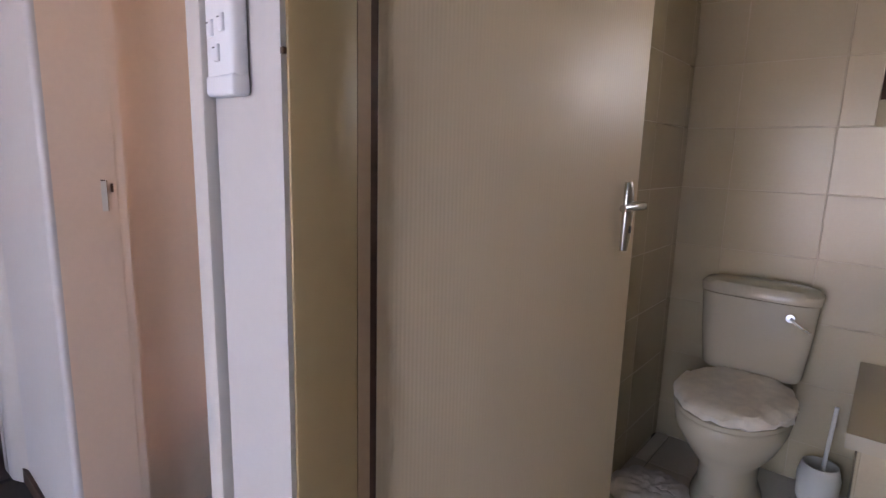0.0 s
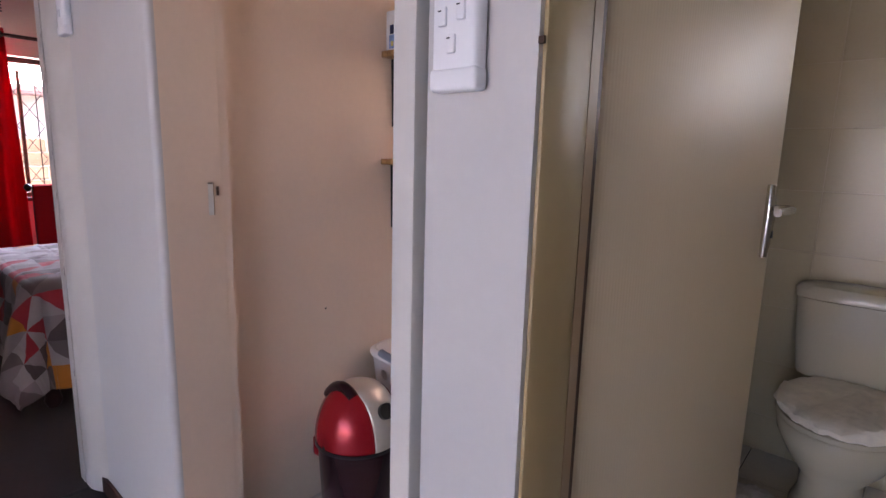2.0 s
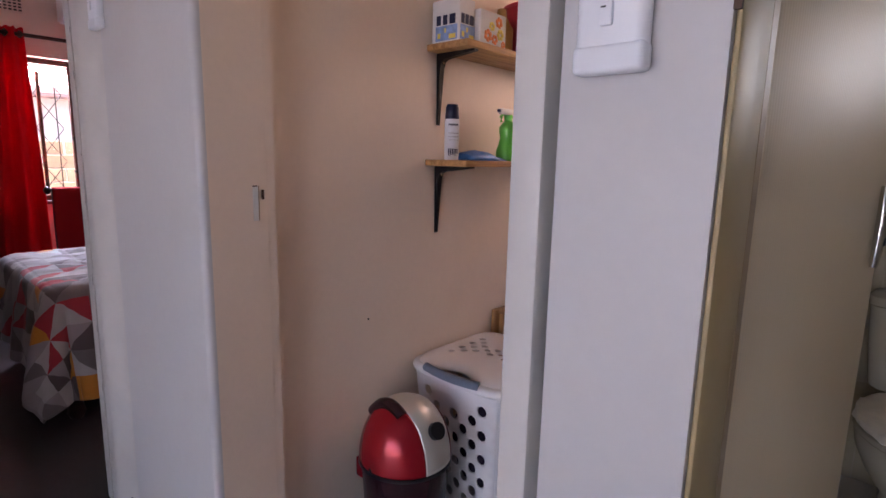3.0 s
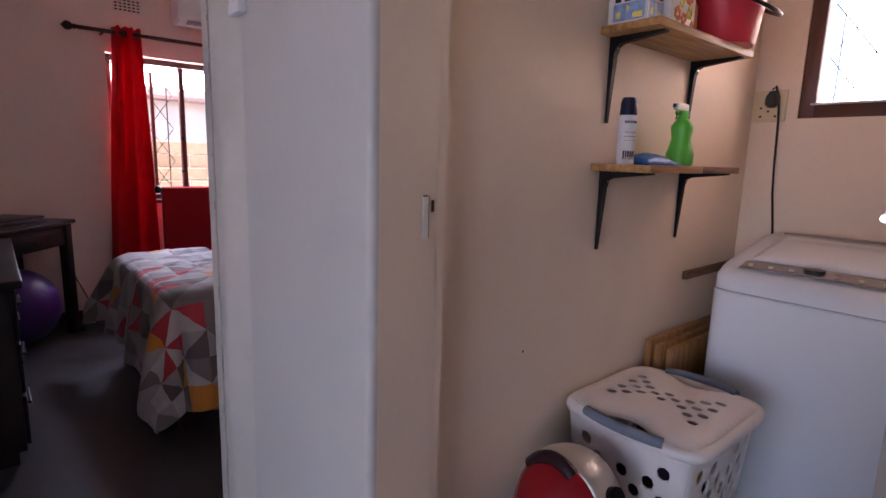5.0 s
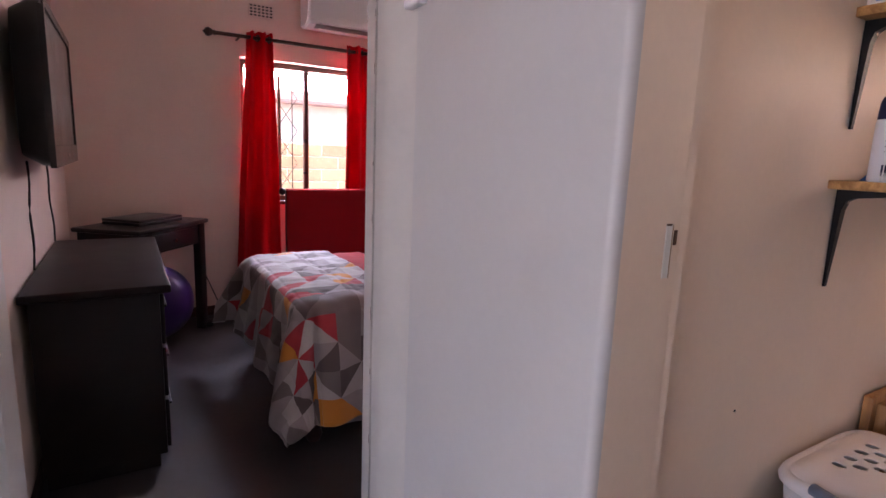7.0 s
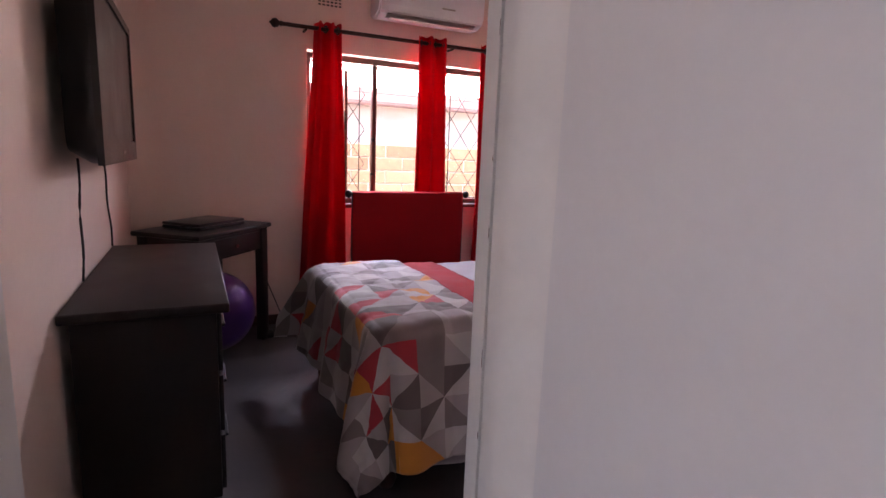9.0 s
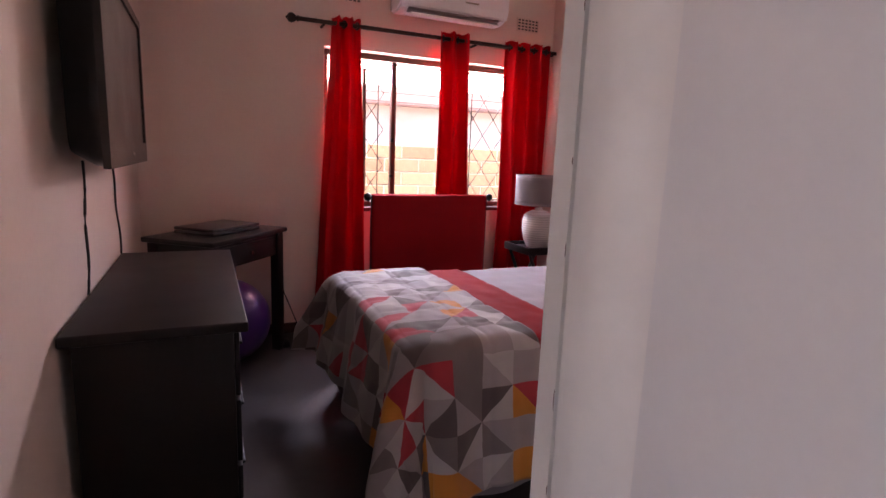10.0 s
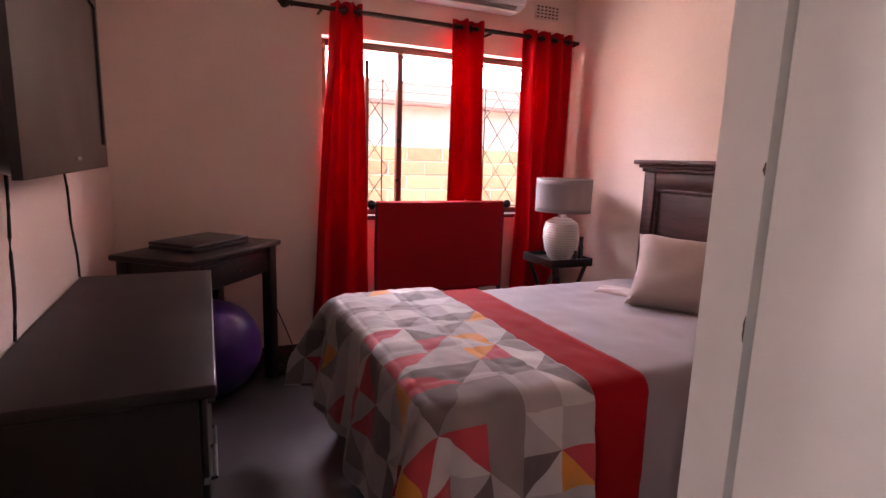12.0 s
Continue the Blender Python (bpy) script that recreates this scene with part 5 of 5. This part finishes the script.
# air conditioner and vents
ac = thing("air_conditioner", (-5.22, 1.45, 2.13), "white split air conditioner above the window", "air conditioner")
bm = bmesh.new()
prof = [(-5.318, 2.135), (-5.20, 2.128), (-5.13, 2.15), (-5.105, 2.20), (-5.098, 2.36), (-5.12, 2.40), (-5.318, 2.40)]
ends = [[bm.verts.new((x, y, z)) for x, z in prof] for y in (1.055, 1.84)]
bm.faces.new(ends[0])
bm.faces.new(ends[1][::-1])
for k in range(len(prof)):
    bm.faces.new((ends[0][k], ends[0][(k + 1) % len(prof)], ends[1][(k + 1) % len(prof)], ends[1][k]))
bmesh.ops.bevel(bm, geom=bm.edges[:], offset=0.012, segments=3, affect="EDGES")
part("casing", bm, M_whiteplastic, ac)
part("flap", box(-5.165, 1.13, 2.112, -5.118, 1.77, 2.118, 0.002), M_offwhite, ac, "long air flap")
part("outlet", sheet(4, 4, lambda u, v: (-5.185 + 0.052 * v, 1.12 + 0.66 * u, 2.1285 + 0.018 * v)), M_panelgrey, ac, "grey air outlet", 0.006)
part("badge", box(-5.0985, 1.50, 2.215, -5.0955, 1.60, 2.225, 0.001), M_steel, ac, "small pale badge")


def air_brick(y0, y1, z0, z1):
    ob = thing("wall_vent", (-5.32, (y0 + y1) / 2, z0), "white square-holed air vent high in the wall", "vent", "wall vents")
    part("backing", box(-5.3195, y0, z0, -5.317, y1, z1), M_black, ob, "dark openings")
    c, r = 6, 4
    w = 0.0085
    for i in range(c + 1):
        y = y0 + (y1 - y0) * i / c
        part("slat", box(-5.317, y - w / 2, z0 - w / 2, -5.308, y + w / 2, z1 + w / 2, 0.001, 1), M_bedwall, ob)
    for j in range(r + 1):
        z = z0 + (z1 - z0) * j / r
        part("slat", box(-5.3168, y0 + w / 2, z - w / 2, -5.3085, y1 - w / 2, z + w / 2), M_bedwall, ob)


air_brick(0.69, 0.855, 2.17, 2.255)
air_brick(2.035, 2.215, 2.155, 2.24)

# ---- bathroom ----
toi = thing("toilet", (-0.36, 2.2, 0), "cream ceramic close-coupled toilet with a plush lid cover", "toilet")
part("pedestal", loft([(0.0, -0.36, 2.19, 0.115, 0.20), (0.02, -0.36, 2.19, 0.118, 0.203), (0.08, -0.36, 2.19, 0.095, 0.17), (0.18, -0.36, 2.18, 0.10, 0.18), (0.26, -0.36, 2.15, 0.15, 0.22),
                       (0.34, -0.36, 2.12, 0.178, 0.25), (0.385, -0.36, 2.12, 0.185, 0.255), (0.395, -0.36, 2.12, 0.18, 0.25)], 44), M_ceramic, toi)
part("back_shelf", box(-0.50, 2.28, 0.33, -0.22, 2.49, 0.40, 0.02, 3), M_ceramic, toi)
part("seat", loft([(0.396, -0.36, 2.12, 0.185, 0.255), (0.402, -0.36, 2.12, 0.19, 0.26), (0.415, -0.36, 2.12, 0.188, 0.258), (0.418, -0.36, 2.12, 0.18, 0.25)], 44), M_ceramic, toi)
bm = loft([(0.419, -0.36, 2.12, 0.18, 0.25), (0.425, -0.36, 2.12, 0.192, 0.262), (0.442, -0.36, 2.12, 0.188, 0.258), (0.452, -0.36, 2.12, 0.165, 0.235), (0.458, -0.36, 2.12, 0.10, 0.15)], 60)
bmesh.ops.subdivide_edges(bm, edges=bm.edges[:], cuts=1)
for v in bm.verts:
    v.co += Vector((noise.noise(v.co * 30), noise.noise(v.co * 33 + Vector((5, 0, 0))), noise.noise(v.co * 26 + Vector((0, 9, 0))))) * 0.013
part("lid_cover", bm, M_fur, toi, "cream plush lid cover")
cis = part("cistern", loft([(0.44, -0.365, 2.415, 0.165, 0.085), (0.45, -0.365, 2.415, 0.172, 0.09), (0.60, -0.365, 2.41, 0.188, 0.092), (0.742, -0.365, 2.41, 0.198, 0.094)], 48, 3.4), M_ceramic, toi)
part("cistern_neck", box(-0.45, 2.36, 0.395, -0.28, 2.48, 0.442, 0.01), M_ceramic, toi)
part("cistern_lid", loft([(0.745, -0.365, 2.41, 0.203, 0.096), (0.775, -0.365, 2.41, 0.205, 0.097), (0.792, -0.365, 2.41, 0.19, 0.086), (0.80, -0.365, 2.41, 0.15, 0.06)], 48, 3.2), M_ceramic, toi)
fl = part("flush_lever", tube([(-0.245, 2.325, 0.70), (-0.245, 2.295, 0.70)], 0.015, 16), M_chrome, cis, "chrome flush lever")
part("lever_arm", tube([(-0.245, 2.292, 0.70), (-0.205, 2.285, 0.675), (-0.18, 2.287, 0.662)], 0.006, 8), M_chrome, toi, "chrome lever arm")

tb = thing("toilet_brush", (-0.095, 2.40, 0), "white toilet brush in a round holder", "toilet brush")
part("holder", lathe([(0.062, 0.0), (0.066, 0.01), (0.070, 0.10), (0.058, 0.145), (0.052, 0.145), (0.05, 0.02)], -0.095, 2.40, 32), M_offwhite, tb)
part("handle", tube([(-0.09, 2.40, 0.06), (-0.075, 2.41, 0.375)], 0.007, 10), M_offwhite, tb)

bt = thing("bathtub", (0.55, 2.15, 0), "built-in cream bathtub with a tiled side", "bathtub")
part("panel", boxes((0.004, 1.83, 0, 1.25, 1.89, 0.495), (0.004, 1.89, 0, 0.06, 2.505, 0.495)), M_lightgrout, bt, "bath surround behind the tiles")
bm = boxes((-0.034, 1.805, 0.497, 1.25, 1.88, 0.54), (-0.034, 1.88, 0.497, 0.06, 2.505, 0.54), (0.06, 2.43, 0.497, 1.25, 2.505, 0.54))
part("rim", bm, M_ceramic, bt, "cream bath rim")
part("basin", loft([(0.10, 0.65, 2.155, 0.45, 0.16), (0.12, 0.65, 2.155, 0.5, 0.2), (0.50, 0.655, 2.155, 0.59, 0.272), (0.535, 0.655, 2.155, 0.60, 0.28)], 48, 5, cap=False), M_ceramic, bt, "", 0.006)


def rug(u, v):
    r = 0.155 * (1 + 0.06 * math.sin(9 * u * 6.28))
    a = 2 * math.pi * u
    x, y = -0.575 + r * v * math.cos(a), 1.99 + 1.0 * r * v * math.sin(a)
    return (x, y, 0.012 + 0.03 * (1 - v ** 6) + 0.012 * noise.noise((x * 40, y * 40, 0)) * (v < 0.99))


single("bath_mat", sheet(48, 12, rug), M_mat, (-0.575, 1.99, 0.0), "crumpled white plush bath mat on the tiles", "bath mat", solid=0.004)
sp = thing("window_cup", (-0.05, 2.545, BZ0 + 0.004), "clear tumbler standing in the bathroom window recess", "tumbler")
part("cup", lathe([(0.026, BZ0 + 0.002), (0.032, BZ0 + 0.01), (0.038, BZ0 + 0.09)], -0.045, 2.55, 24), M_steel, sp)

# ---- outside the bedroom window ----
# ground lies out of view; its pale tone bounces sunlight into the bedroom
setting("ground", boxes((-400, -400, -0.35, 400, 400, -0.13)), M_ground, "unseen ground, made pale to bounce sunlight indoors", "ground")
# unseen slab added to keep sun and bright yard light off the lounge glazing
setting("lounge_sun_shade", boxes((-3.5, -7.6, H + 0.02, 3.6, -3.2, H + 0.12)), M_plaster, "unseen flat slab added to shade the lounge glazing", "roof")
gw = setting("garden_wall", boxes((-7.42, -3.0, -0.13, -7.21, 6.0, 1.33)), M_mortar, "face brick garden wall in sunlight", "garden wall")
nb = thing("neighbour_house", (-10.5, 2, -0.13), "white plastered house with a red tiled roof", "house")
part("wall", boxes((-12.0, -7, -0.13, -9.0, 9, 1.90)), M_plaster, nb)
rf = part("roof", sheet(2, 2, lambda u, v: (-8.7 - 2.6 * v, -7.4 + 16.8 * u, 1.88 + 1.35 * v)), M_rooftile, nb, "red tiled roof slope", 0.05)
for i in range(9):
    part("tile_row", tube([(-8.72 - 0.28 * i, -7.4, 1.915 + 0.1454 * i), (-8.72 - 0.28 * i, 9.4, 1.915 + 0.1454 * i)], 0.028, 8), M_rooftile, rf)

# ---- pieces: tiles and bricks ----
def pieces(name, rows, size, material, parent, bev):
    """One shared mesh, many small objects: rows of centre places."""
    bm = bmesh.new()
    bx(bm, -size[0] / 2, -size[1] / 2, -size[2] / 2, size[0] / 2, size[1] / 2, size[2] / 2, bev, 1)
    me = finish(name, bm, material, smooth=False)
    for p in rows:
        ob = new(name, me)
        ob.parent = parent
        ob.location = Vector(p) - BASE[parent.name]


def cut_tile(name, x0, y0, z0, x1, y1, z1, material, parent):
    part(name, box(x0, y0, z0, x1, y1, z1, 0.0015, 1), material, parent)


G = 0.0035
edges_x = [-0.723, -0.54, -0.21, 0.12, 0.45, 0.78, 1.11, 1.25]
edges_z = [0.0, 0.16, 0.405, 0.65, 0.895, 1.14, 1.385, 1.63, 1.875, 2.12, 2.365, 2.5]
for a, b in zip(edges_x, edges_x[1:]):
    for c, d in zip(edges_z, edges_z[1:]):
        if b > BX0 and a < BX1 and d > BZ0 and c < BZ1:
            if a < BX0:
                cut_tile("tile", a + G / 2, 2.5, c + G / 2, BX0, 2.508, d - G / 2, M_walltile, BATHN)
            continue
        cut_tile("tile", a + G / 2, 2.5 + 0.0006 * random.random(), c + G / 2, b - G / 2, 2.508, d - G / 2, M_walltile, BATHN)
BATHW = bpy.data.objects["wall_bathroom_west"]
ys = [0.64, 0.79, 1.12, 1.45, 1.78, 2.11, 2.44, 2.5]
for a, b in zip(ys, ys[1:]):
    for c, d in zip(edges_z, edges_z[1:]):
        cut_tile("tile", -0.728, a + G / 2, c + G / 2, -0.7205 - 0.0006 * random.random(), b - G / 2, d - G / 2, M_walltile, BATHW)
for a, b in zip(edges_x[3:], edges_x[4:]):
    for c, d in ((0.0, 0.24), (0.24, 0.495)):
        cut_tile("tile", max(a, 0.0) + G / 2, 1.823, c + G / 2, b - G / 2, 1.83, d - G / 2, M_walltile, bt)
for a, b in ((1.83, 2.16), (2.16, 2.5)):
    for c, d in ((0.0, 0.24), (0.24, 0.495)):
        cut_tile("tile", -0.004, a + G / 2, c + G / 2, 0.004, b - G / 2, d - G / 2, M_walltile, bt)
FL = bpy.data.objects["floor_hall"]
FT = 0.30
# tiles run on through the unseen lounge to bounce its light
rows = []
for i in range(-9, 14):
    for j in range(-11, 9):
        cx, cy = -0.661 + FT * (i + 0.5), 2.216 + FT * (j - 6 - 0.5)
        if -2.40 < cx - FT / 2 and cx + FT / 2 < 3.4 and -3.0 < cy - FT / 2 and cy + FT / 2 < (2.45 if cx < 1.2 else 0.47):
            rows.append((cx, cy, -0.006))
pieces("tile", rows, (FT - 0.006, FT - 0.006, 0.012), M_floortile, FL, 0.0012)
cut_tile("tile", -0.715, 2.219, -0.012, -0.664, 2.497, 0, M_floortile, FL)
for i in range(0, 6):
    cut_tile("tile", -0.658 + FT * i, 2.219, -0.012, -0.664 + FT * (i + 1), 2.497, 0, M_floortile, FL)
bricks = []
for c in range(10):
    for k in range(11):
        bricks.append((-7.216, -0.9 + 0.39 * k + (0.195 if c % 2 else 0) + 0.006 * random.random(), -0.10 + 0.142 * (c + 0.5)))
pieces("brick", bricks, (0.03, 0.376, 0.128), M_brick, gw, 0.004)
